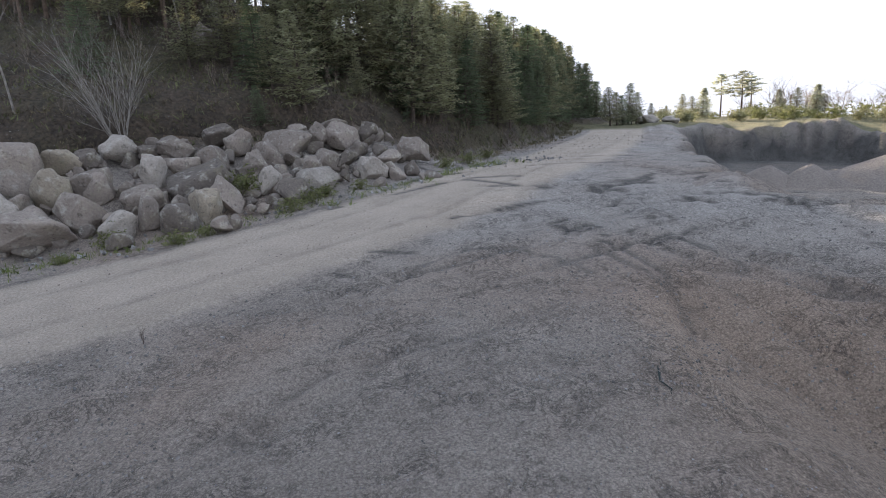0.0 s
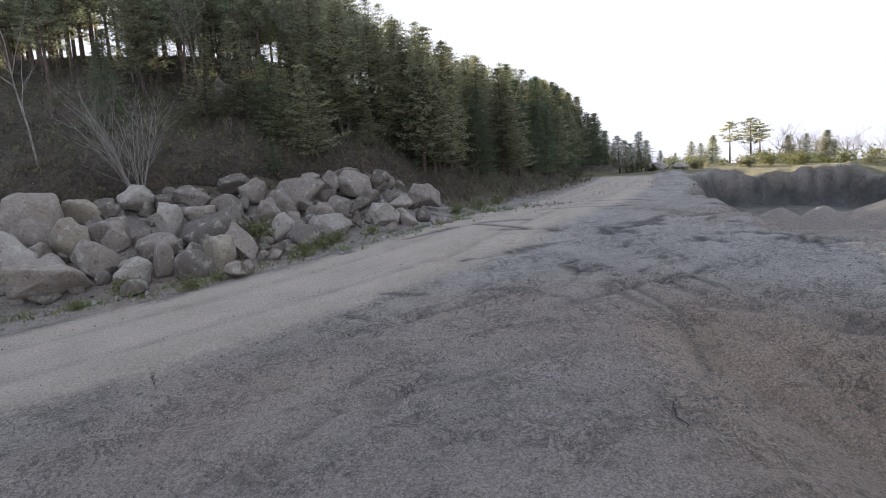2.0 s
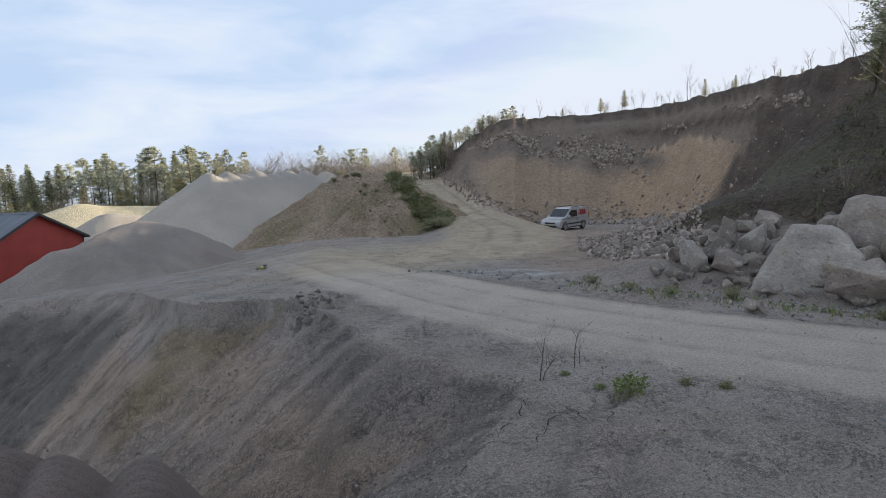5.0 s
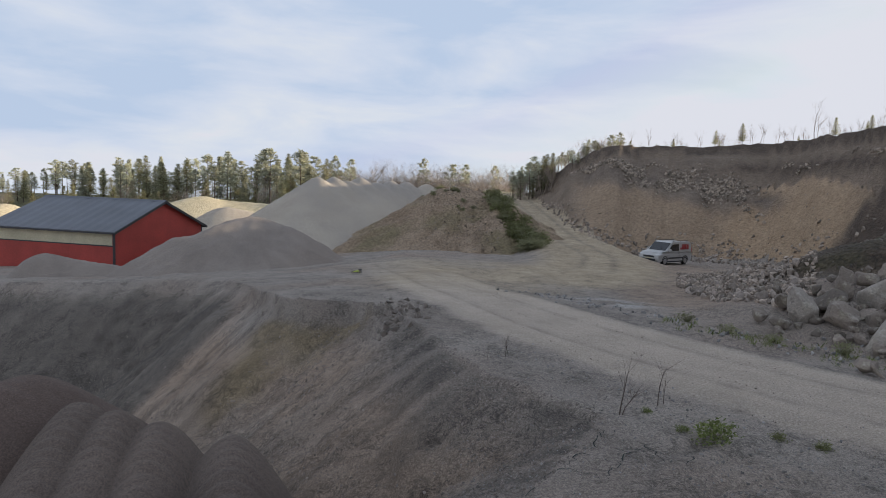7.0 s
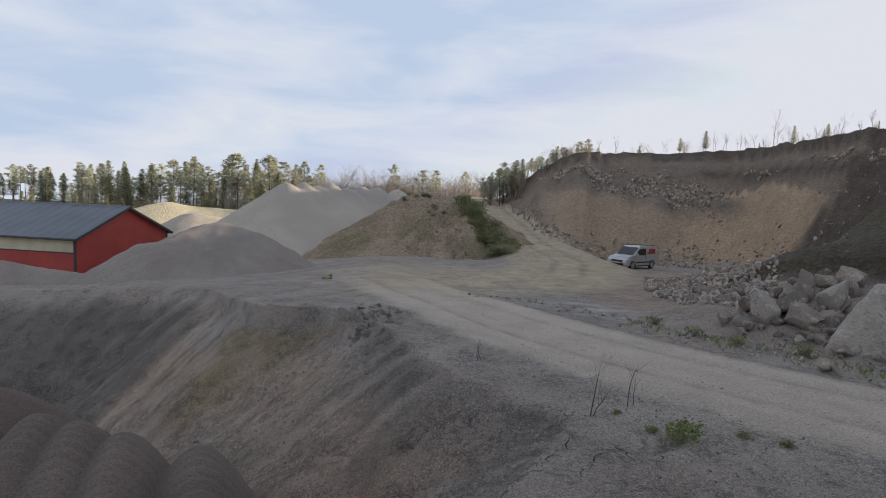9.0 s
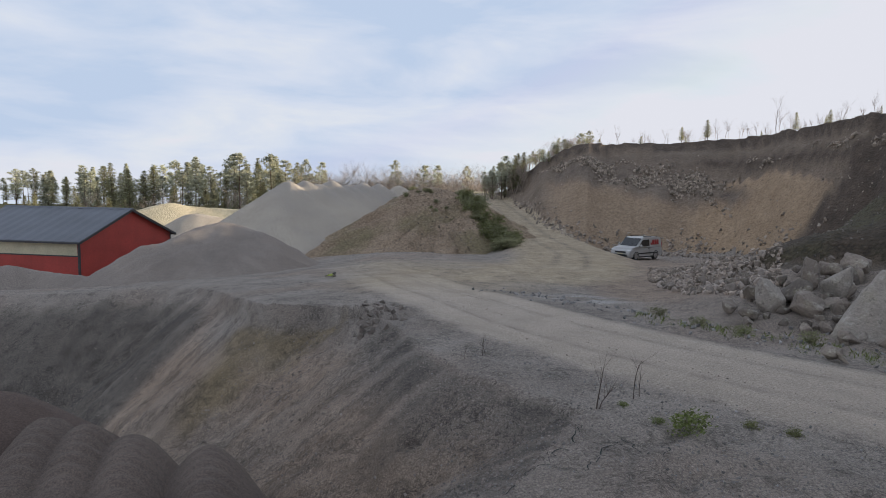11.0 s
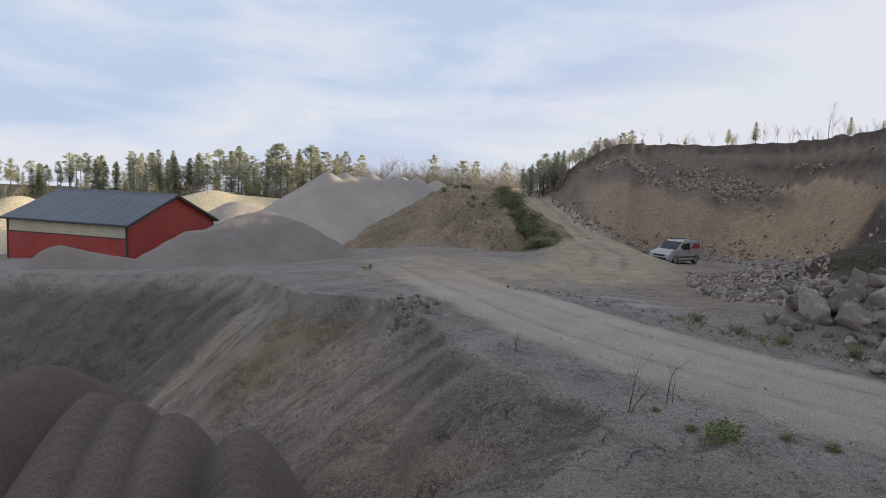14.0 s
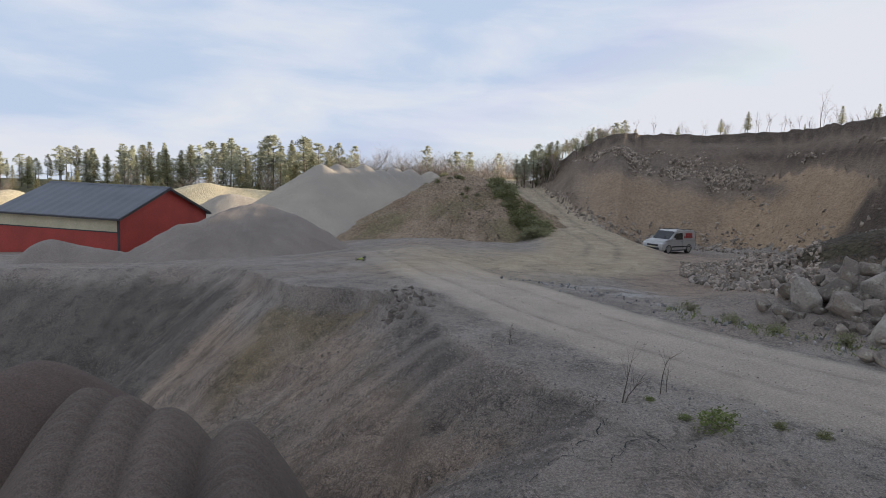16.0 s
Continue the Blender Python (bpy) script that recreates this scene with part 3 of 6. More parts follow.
    cross = road_d * np.sign(q - np.interp(r, ROAD_R, ROAD_Q))
    wander = 0.25 * fbm(road_s * 0.06, 0 * x, 8)
    streak = 0.5 + 0.15 * fbm(cross * 2.4 + wander, road_s * 0.05, 77) * (1 - calm)
    for rt in (-1.0, 0.8, 2.1):
        wheel = np.exp(-((cross - rt - wander) / 0.09) ** 2) * (1 - calm * (rt < 2))
        z = z - 0.008 * wheel + 0.005 * np.exp(-((cross - rt - 0.3 - wander) / 0.10) ** 2) * (1 - calm)
        streak = streak - 0.3 * wheel * vnoise(road_s * 3.2, 0 * x + rt, 6)
    z = z + 0.05 * (1 - smooth(road_d, 1.6, 2.9))
    z = z + rough * (1 - smooth(d, 60, 140)) * (0.55 + 0.45 * smooth(d, 12, 30)) * (0.3 + 0.7 * calm)
    z = z + calm * (d < 45) * (0.040 * fbm(x * 1.2, y * 1.2, 14, 3) + 0.042 * fbm(x * 4.3, y * 4.3, 15, 3))
    track = 1 - smooth(np.abs(cross + 0.15) + 0.30 * fbm(x * 0.9, y * 0.9, 90) + 0.12 * fbm(x * 4, y * 4, 92), 1.75, 2.35)
    yard = 1.25 * np.exp(-(((az - 2.5) / 9.5) ** 4 + ((d - 31) / 9) ** 4)) * (0.75 + 0.5 * fbm(x * 0.35, y * 0.35, 95))
    bare_d = np.hypot((az - 22.5) / 9.5, (d - 36) / 18)
    bare_soil = (1 - smooth(bare_d + 0.25 * fbm(x * 0.4, y * 0.4, 93), 0.6, 1.05))
    puddle = np.exp(-((np.hypot((az - 15.2) * 0.37 / 1.6, (d - 21.3) / 1.3)) ** 2)) * smooth(fbm(x * 0.8, y * 2.2, 94), -0.25, 0.1)
    dusty = 0.45 * smooth(d, 9, 15) * smooth(az, 62, 80) * (1 - smooth(az, 122, 130)) * (1 - smooth(ds, -0.5, 0.4)) * (1 - smooth(d, 60, 80)) * np.clip(0.8 + 0.6 * fbm(x * 0.5, y * 0.5, 89), 0, 1) * (1 - 0.8 * rut_shade)
    tan = np.clip(np.maximum((1 - smooth(rise_d + 0.6 * fbm(x * 0.3, y * 0.3, 91), 2.6, 5.2)) * smooth(rise_s, 2, 9), yard * 0.9), 0, 1) * (1 - smooth(s, -0.6, 0.3))
    lane = (1 - smooth(rise_d + 0.4 * fbm(x * 0.5, y * 0.5, 97), 1.8, 2.6)) * smooth(rise_s, 8, 16)
    lane_rut = np.exp(-((rise_d - 1.0 + 0.15 * fbm(rise_s * 0.3, 0 * x, 99)) / 0.26) ** 2) * smooth(rise_s, 8, 16)
    track = np.maximum(np.clip(track, 0, 1), 0.55 * lane * (1 - 0.8 * lane_rut)) * (1 - 0.75 * smooth(-r, 17, 27)) * (1 - smooth(s, -0.6, 0.3))
    green = np.clip(back * smooth(d, 90, 110) + east * smooth(d, 50, 57) * (1 - smooth(ds, -1.5, 0)), 0, 1)
    streak = streak + smooth(s, 0.1, 0.8) * 0.7 * pit_streak
    brown = smooth(bs, -0.4, 0.6) * 0.8 * (1 - smooth(ds, -2, 0)) * np.clip(0.75 + 0.6 * fbm(x * 0.3, y * 0.3, 96), 0, 1) + smooth(s + 0.5 * fbm(x, y, 43), 0.5, 2.0) * np.clip(0.95 + 0.8 * fbm(ps * 0.3, pd * 0.2, 44) + 0.4 * fbm(ps * 1.6, pd * 0.2, 45), 0.1, 1.0) * (1 - 0.30 * on_far)
    soil = smooth(q - hill_foot + 0.8 * fbm(x * 0.8, y * 0.8, 33), -0.8, 1.0) * smooth(r, -11, -8) * (1 - smooth(r, 52, 60)) * (d < 150)
    # darkest layer: damp bank, plus painted shade on the working floor and in ruts
    return z, dict(hill=hill_wins, cliff=mask_c > 0.5, sand=sand, loam=loam, track=track, ochre=ochre, green=green, tan=tan, streak=np.clip(streak, 0, 1), road=(road_d < 2.5) & (mask_h < 0.5), brown=np.clip(np.maximum(brown, bare_soil * 0.9), 0, 1), pale=np.clip(puddle + dusty, 0, 1), cut=np.clip(0.95 * smooth(s, 0.3, 1.3) * on_far + lip_shade, 0, 1), damp=np.clip(0.32 * lane_rut * (1 - smooth(s, -0.6, 0.3)) + smooth(ds, -0.3, 0.6) * (1 - 0.3 * smooth(ds, 2.6, 4.5)) * smooth(d, 24, 36) + rut_shade, 0, 1), stony=stony, soil=np.clip(soil, 0, 1))


def ground_z(x, y):
    return float(forms(np.array([x]), np.array([y]))[0][0])


az_line = np.concatenate([np.arange(-180, -46, 3.0), np.arange(-45, 125, 0.22), np.arange(126, 180, 3.0)])
d_line = np.concatenate([[0.05, 0.5, 1.2, 2.0], 2.9 * 1.0095 ** np.arange(0, 247), np.geomspace(30.4, 520, 150), np.geomspace(560, 4200, 12)])
GA, GD = np.meshgrid(az_line, d_line)
GX, GY = GD * np.sin(np.radians(GA)), GD * np.cos(np.radians(GA))
GZ, KINDS = forms(GX, GY)


def sheet(name, keep, mat, attrs):
    rows, cols = GX.shape
    i, j = np.meshgrid(np.arange(rows - 1), np.arange(cols), indexing="ij")
    j2 = (j + 1) % cols
    quads = np.stack([i * cols + j, i * cols + j2, (i + 1) * cols + j2, (i + 1) * cols + j], -1)[..., ::-1].reshape(-1, 4)
    quads = quads[keep.reshape(-1)[quads[:, 3]]]
    used, inv = np.unique(quads, return_inverse=True)
    co = np.stack([GX, GY, GZ], -1).reshape(-1, 3)[used]
    me = bpy.data.meshes.new(name)
    me.from_pydata(co.tolist(), [], inv.reshape(-1, 4).tolist())
    for a in attrs:
        layer = me.attributes.new(a, "FLOAT", "POINT")
        layer.data.foreach_set("value", KINDS[a].reshape(-1)[used].astype(np.float32))
    me.polygons.foreach_set("use_smooth", np.ones(len(me.polygons), bool))
    me.materials.append(mat)
    me.update()
    return new(name, me)


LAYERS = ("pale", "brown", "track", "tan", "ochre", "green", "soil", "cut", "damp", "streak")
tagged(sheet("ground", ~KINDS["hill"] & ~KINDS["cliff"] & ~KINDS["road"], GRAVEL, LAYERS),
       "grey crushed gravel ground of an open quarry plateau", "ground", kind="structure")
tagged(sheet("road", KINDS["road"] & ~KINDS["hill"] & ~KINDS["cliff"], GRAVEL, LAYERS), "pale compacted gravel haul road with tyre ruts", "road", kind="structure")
tagged(sheet("hillside", KINDS["hill"], HILL, ()), "dark brown wooded hillside of soil, stones and moss", "hillside", kind="structure")
tagged(sheet("quarry_face", KINDS["cliff"] & ~KINDS["hill"], CLIFF, ("sand", "stony", "loam")), "brown and sandy excavated quarry face with stony bands", "quarry face",
       kind="structure")

# ---- building helpers ----
def mesh_object(name, verts, faces, mat, parent=None, label="", flat=False):
    me = bpy.data.meshes.new(name)
    me.from_pydata([tuple(v) for v in verts], [], [tuple(f) for f in faces])
    if not flat:
        me.polygons.foreach_set("use_smooth", np.ones(len(me.polygons), bool))
    for m in mat if isinstance(mat, (list, tuple)) else (mat,):
        me.materials.append(m)
    me.update()
    ob = new(name, me)
    ob.parent = parent
    return tagged(ob, label) if label else ob


def part(name, bm, mat, parent=None, label="", smooth_faces=False):
    me = bpy.data.meshes.new(name)
    bmesh.ops.recalc_face_normals(bm, faces=bm.faces)
    bm.to_mesh(me)
    bm.free()
    if smooth_faces:
        me.polygons.foreach_set("use_smooth", np.ones(len(me.polygons), bool))
    me.materials.append(mat)
    ob = new(name, me)
    ob.parent = parent
    return tagged(ob, label) if label else ob


def block(x0, x1, y0, y1, z0, z1, bevel=0.0):
    bm = bmesh.new()
    bmesh.ops.create_cube(bm, size=1, matrix=Matrix.Translation(((x0 + x1) / 2, (y0 + y1) / 2, (z0 + z1) / 2)) @ Matrix.Diagonal((x1 - x0, y1 - y0, z1 - z0, 1)))
    if bevel:
        bmesh.ops.bevel(bm, geom=bm.edges[:], offset=bevel, segments=2, affect="EDGES")
    return bm


def prism(outline, axis, lo, hi, bevel=0.0):
    """An outline of (a, b) points drawn out along an axis from lo to hi: x takes (y, z), y takes (x, z)."""
    bm = bmesh.new()
    put = (lambda a, b, c: (c, a, b)) if axis == "x" else ((lambda a, b, c: (a, c, b)) if axis == "y" else (lambda a, b, c: (a, b, c)))
    lower = [bm.verts.new(put(a, b, lo)) for a, b in outline]
    upper = [bm.verts.new(put(a, b, hi)) for a, b in outline]
    n = len(outline)
    for i in range(n):
        bm.faces.new((lower[i], lower[(i + 1) % n], upper[(i + 1) % n], upper[i]))
    bm.faces.new(lower[::-1])
    bm.faces.new(upper)
    bmesh.ops.recalc_face_normals(bm, faces=bm.faces)
    if bevel:
        bmesh.ops.bevel(bm, geom=bm.edges[:], offset=bevel, segments=2, affect="EDGES")
    return bm


def empty(name, m=None):
    e = new(name)
    e.empty_display_size = 0.2
    if m is not None:
        e.matrix_world = m
    return e


# ---- heaps of gravel, sand and soil ----
def heap(name, ridges, slope, mat, label, cell=0.5, round_top=0.5, ribs=0.0, rough=0.05, seed=0, category="gravel heap", reach=14):
    """Loose material at its angle of rest below ridge lines [(x, y, z), ...]."""
    pts = np.array([p for line in ridges for p in line], float)
    x0, y0 = pts[:, :2].min(0) - reach
    x1, y1 = pts[:, :2].max(0) + reach
    X, Y = np.meshgrid(np.arange(x0, x1, cell), np.arange(y0, y1, cell))
    Z = np.full(X.shape, -1e3)
    for line in ridges:
        dense = spline([np.array(p) for p in line], 0.25) if len(line) > 1 else np.array(line)
        for px_, py_, pz_ in dense:
            d = np.hypot(X - px_, Y - py_)
            Z = np.maximum(Z, pz_ - slope * (np.sqrt(d * d + round_top**2) - round_top))
    low = np.clip((pts[:, 2].max() - Z) / 2.5, 0, 1)
    ang = np.arctan2(Y - pts[:, 1].mean(), X - pts[:, 0].mean())
    Z = Z + rough * fbm(X * 0.9, Y * 0.9, seed) * 2 + rough * fbm(X * 2.9, Y * 2.9, seed + 5)
    if ribs:
        Z = Z - ribs * low * (1 - np.abs(2 * vnoise(ang * 9, Z * 0.12, seed + 9) - 1)) + ribs * 0.5 * low * fbm(ang * 22, Z * 0.1, seed + 2)
    G = forms(X, Y)[0]
    keep = Z > G - 0.7
    rows, cols = X.shape
    num = -np.ones(X.size, int)
    num[keep.ravel()] = np.arange(keep.sum())
    i, j = np.meshgrid(np.arange(rows - 1), np.arange(cols - 1), indexing="ij")
    q = np.stack([i * cols + j, i * cols + j + 1, (i + 1) * cols + j + 1, (i + 1) * cols + j], -1).reshape(-1, 4)
    q = num[q]
    q = q[(q >= 0).all(1)]
    co = np.stack([X, Y, Z], -1).reshape(-1, 3)[keep.ravel()]
    return tagged(mesh_object(name, co.tolist(), q.tolist(), mat), label, category)


def p3(az, d, z):
    return (*at(az, d), z)


heap("gravel_mound", [[p3(-26.8, 41, -1.6), p3(-24.5, 41.5, 0.0), p3(-23.4, 42, -0.05), p3(-22.6, 42, 0.3), p3(-20.6, 43, 0.85), p3(-18.2, 44, 1.25), p3(-15.7, 43.5, 0.8), p3(-13.4, 42.5, 0.05), p3(-10.8, 41.5, -1.1)],
                      [p3(-18.4, 43.5, 1.1), p3(-18.9, 41.5, 0.0)], [p3(-15.6, 43.0, 0.7), p3(-15.0, 41.2, -0.5)], [p3(-20.8, 42.6, 0.7), p3(-21.6, 41, -0.3)]], 0.6, DARK_GRAVEL,
     "dark grey gravel heap with ribbed slopes beside the barn", 0.22, 0.35, 0.3, 0.08, 3)
big_ridge = [p3(-13.4, 66.5, 3.7), p3(-10, 70.5, 3.85), p3(-6.5, 75, 3.8), p3(-2.8, 80, 3.7), p3(0.5, 85, 3.5)]
scallops = []
for k, a in enumerate((-12.6, -11.1, -9.9, -8.7, -7.2, -5.8, -4.3, -2.4)):
    d = float(np.interp(a, [-13.4, -10, -6.5, -2.8], [66, 69.5, 74, 79]))
    tip = at(a, d)
    scallops.append([(tip[0] - 0.5, tip[1] + 1.0, 4.2), (*tip, 4.62 + 0.22 * math.sin(k * 2.6)), (tip[0] + 0.9, tip[1] - 1.3, 4.0), (tip[0] + 2.2, tip[1] - 2.8, 2.3), (tip[0] + 3.4, tip[1] - 4.2, 0.6)])
heap("crushed_stone_mound", [big_ridge] + scallops, 0.66, CRUSHED, "tall pale heap of crushed stone with a scalloped top", 0.35, 0.35, 0.10, 0.05, 11, reach=16)
heap("sand_mound", [[p3(-25.5, 108, 0.0), p3(-22.8, 110, 1.25), p3(-21, 111, 0.75), p3(-18.5, 112, 0.45), p3(-16, 112, 0.2)]], 0.55, SAND,
     "pale yellow sand heap in sunlight behind the barn", 0.6, 0.3, 0.1, 0.04, 17)
heap("sand_mound", [[p3(-37.6, 96, -0.4), p3(-36.8, 97, -0.2), p3(-35.6, 97, -0.9)]], 0.5, SAND, "low pale sand heap behind the far end of the barn", 0.6, 0.5, 0.1, 0.04, 18)
heap("gravel_mound", [[p3(-21.3, 101, -0.35), p3(-20.3, 101, -0.2), p3(-18.7, 101, -0.7)]], 0.6, CRUSHED, "small grey gravel cone in front of the yellow sand", 0.5, 0.5, 0.08, 0.04, 19)
heap("soil_mound", [[p3(-4.2, 58, 1.6), p3(-1.5, 60, 3.5), p3(0.6, 62, 4.1), p3(3.0, 61.5, 3.5), p3(4.8, 59.5, 2.8), p3(6.8, 56, 1.3), p3(8.6, 52.5, -0.3)],
                    [p3(4.4, 60, 2.7), p3(4.3, 56, 1.7), p3(4.0, 52.5, 0.2)], [p3(-4.2, 58, 1.6), p3(-7.0, 56.5, -0.6)]], 0.56, MOUND,
     "brown earth and rubble mound with scrub growing on it", 0.35, 0.6, 0.5, 0.16, 23, "soil mound")
# tipped loads in the pit: rounded tongues side by side
tongues = [[(x - 0.1, y + 0.35, z - 0.25), (x, y, z), (x + 0.55, y - 1.6, z - 0.10), (x + 1.3, y - 3.6, z - 0.55), (x + 2.0, y - 5.4, z - 1.5), (x + 2.5, y - 6.6, z - 2.6)]
           for x, y, z in ((-3.25, 9.0, -0.52), (-4.6, 9.4, -0.5), (-5.5, 9.72, -0.48), (-6.3, 10.0, -0.47))]
heap("gravel_mound", tongues, 2.0, BROWN_GRAVEL, "grey-brown gravel tipped in rounded tongues in the pit", 0.06, 0.5, 0.0, 0.010, 29, reach=4)
heap("gravel_mound", [[(-8.0, 11.6, -0.8), (-7.9, 11.0, -0.36), (-7.8, 9.6, -0.5), (-7.9, 7.0, -1.6)]], 0.9, earth("reddish_gravel", (0.098, 0.068, 0.056), (0.138, 0.10, 0.083), (0.106, 0.076, 0.064), 0.4, 24.0, 0.025, cells=0.3),
     "reddish brown gravel tongue behind the grey loads", 0.1, 0.5, 0.0, 0.012, 31, reach=6)
heap("gravel_mound", [[p3(-35.2, 44, -1.5), p3(-34.6, 44, -1.28), p3(-33.4, 43.6, -1.35), p3(-31.6, 43, -1.65), p3(-29.8, 42.4, -1.8), p3(-28.1, 42, -2.1)]], 1.1, DARK_GRAVEL,
     "low bank of grey gravel along the far lip of the pit", 0.2, 0.4, 0.05, 0.05, 43, reach=3)
heap("gravel_mound", [[p3(116.6, 27, -1.0)], [p3(118.8, 27, -1.5)]], 0.5, DARK_GRAVEL, "grey gravel cone on the floor of the lower working", 0.2, 0.5, 0.1, 0.05, 37, reach=7)
heap("gravel_mound", [[p3(107.6, 26.5, -1.4), p3(106.8, 27.5, -1.8)]], 0.7, DARK_GRAVEL, "low pointed gravel heap at the foot of the cut bank", 0.15, 0.15, 0.1, 0.05, 38, reach=5)
heap("gravel_mound", [[p3(109.2, 27, -1.85)], [p3(110.7, 26.5, -1.38)], [p3(111.6, 27.5, -1.7), p3(112.6, 27, -1.62)]], 0.7, DARK_GRAVEL, "row of low gravel heaps beside the larger cone", 0.15, 0.15, 0.1, 0.05, 39, reach=5)
heap("gravel_mound", [[p3(103.6, 17.6, 0.10), p3(101.6, 16.6, 0.02), p3(100.2, 15.9, -0.2)]], 0.45, DARK_GRAVEL, "low dark spoil ridge at the lip of the lower working", 0.12, 0.2, 0.04, 0.04, 47, reach=2.5)
heap("gravel_mound", [[p3(121, 37, -3.3)]], 0.45, DARK_GRAVEL, "grey gravel heap at the end of the lower working", 0.25, 0.6, 0.1, 0.05, 41, reach=8)

# ---- barn ----
RED = material("red_sheet_wall", (0.36, 0.045, 0.035), 0.6, 0.14, 0.5, 6.0, 0.05)
ROOF = material("grey_sheet_roof", (0.085, 0.095, 0.115), 0.5, 0.15, 0.4, 8.0, 0.05)
CREAM = material("cream_board", (0.52, 0.47, 0.33), 0.7, 0.12, 0.6, 8.0, 0.05)
TRIM = material("dark_trim", (0.04, 0.04, 0.045), 0.6, 0.2, 2.0, 20.0, 0.05)


def build_barn():
    W, L, EAVE, RIDGE = 13.2, 13.6, 4.1, 6.75
    base = -5.35
    m = pose(*at(-29.5, 62), base, 0, 0, 90 - 11.5)
    barn = tagged(empty("barn", m), "red sheet-metal barn with a grey gable roof and a cream band", "barn")
    # local x runs along the gable, y along the ridge (away from the open yard)
    gable = [(0, 0), (W, 0), (W, EAVE), (W / 2, RIDGE), (0, EAVE)]
    part("gable_wall", prism(gable, "y", 0.0, 0.15), RED, barn)
    part("gable_wall", prism(gable, "y", L - 0.15, L), RED, barn)
    part("side_wall", block(0, 0.15, 0.15, L - 0.15, 0, 2.75), RED, barn)
    part("side_wall", block(W - 0.15, W, 0.15, L - 0.15, 0, EAVE), RED, barn)
    part("clerestory_band", block(0.02, 0.14, 0.2, L - 0.2, 2.75, EAVE - 0.12), CREAM, barn, "cream translucent band under the eave")
    part("band_rail", block(-0.05, 0.1, 0.1, L - 0.1, 2.68, 2.78), TRIM, barn)
    for y in (-0.03, L - 0.1):
        part("corner_post", block(-0.04, 0.16, y, y + 0.13, 0, EAVE), TRIM, barn)
    part("corner_post", block(W - 0.12, W + 0.04, -0.03, 0.1, 0, EAVE), TRIM, barn)
    run = math.hypot(W / 2, RIDGE - EAVE)
    for sgn, x0 in ((1, 0), (-1, W)):
        bm = bmesh.new()
        n = 26
        vs = []
        for k in range(n + 1):
            y = -0.45 + (L + 0.9) * k / n
            for lift in (0.10, 0.0):
                for u in (-0.06, 1.0):
                    up = lift + (0.03 if k % 2 else 0)
                    vs.append(bm.verts.new((x0 + sgn * W / 2 * u, y, EAVE + (RIDGE - EAVE) * u + up)))
        for k in range(n):
            a, b = 4 * k, 4 * k + 4
            for q in ((a, a + 1, b + 1, b), (a + 2, b + 2, b + 3, a + 3), (a, b, b + 2, a + 2), (a + 1, a + 3, b + 3, b + 1)):
                bm.faces.new([vs[i] for i in q])
        part("roof_slope", bm, ROOF, barn)
        part("verge_board", prism([(x0 - sgn * 0.35, EAVE - 0.25), (x0 - sgn * 0.35, EAVE - 0.02), (W / 2, RIDGE + 0.1), (W / 2, RIDGE - 0.14)], "y", -0.48, -0.38), TRIM, barn)
        part("gutter", block(x0 - 0.5 if sgn > 0 else x0 + 0.38, x0 - 0.38 if sgn > 0 else x0 + 0.5, -0.4, L + 0.4, EAVE - 0.24, EAVE - 0.1), TRIM, barn)
    part("ridge_cap", prism([(W / 2 - 0.3, RIDGE + 0.02), (W / 2, RIDGE + 0.18), (W / 2 + 0.3, RIDGE + 0.02)], "y", -0.47, L + 0.47), ROOF, barn)


build_barn()

# ---- parked van ----
SILVER = material("silver_paint", (0.47, 0.465, 0.46), 0.35, 0.06, 0.6, 4.0, 0.0, metal=0.35)
GLASS = material("dark_window_glass", (0.02, 0.022, 0.025), 0.08, 0.2, 2.0, 5.0, 0)
TYRE = material("tyre_rubber", (0.025, 0.025, 0.026), 0.9, 0.2, 6.0, 40.0, 0.2)
RIM = material("alloy", (0.45, 0.45, 0.46), 0.35, 0.1, 4.0, 20.0, 0, metal=0.8)
LAMP_GLASS = material("lamp_glass", (0.62, 0.63, 0.65), 0.15, 0.1, 3.0, 10.0, 0)
BLACK_PLASTIC = material("black_plastic", (0.03, 0.03, 0.032), 0.6, 0.2, 6.0, 30.0, 0.1)
DECAL = material("red_decal", (0.30, 0.03, 0.03), 0.5, 0.1, 2.0, 10.0, 0)
TAIL = material("tail_lamp", (0.35, 0.02, 0.02), 0.3, 0.1, 2.0, 10.0, 0)


def cylinder(radius, lo, hi, segs=20, bevel=0.0):
    """A disc-like cylinder along y."""
    bm = bmesh.new()
    bmesh.ops.create_cone(bm, cap_ends=True, segments=segs, radius1=radius, radius2=radius, depth=hi - lo,
                          matrix=Matrix.Translation((0, (lo + hi) / 2, 0)) @ Matrix.Rotation(radians(90), 4, "X"))
    if bevel:
        rim = [e for e in bm.edges if len(e.link_faces) == 2 and abs(e.calc_face_angle(0)) > 1]
        bmesh.ops.bevel(bm, geom=rim, offset=bevel, segments=2, affect="EDGES")
    return bm


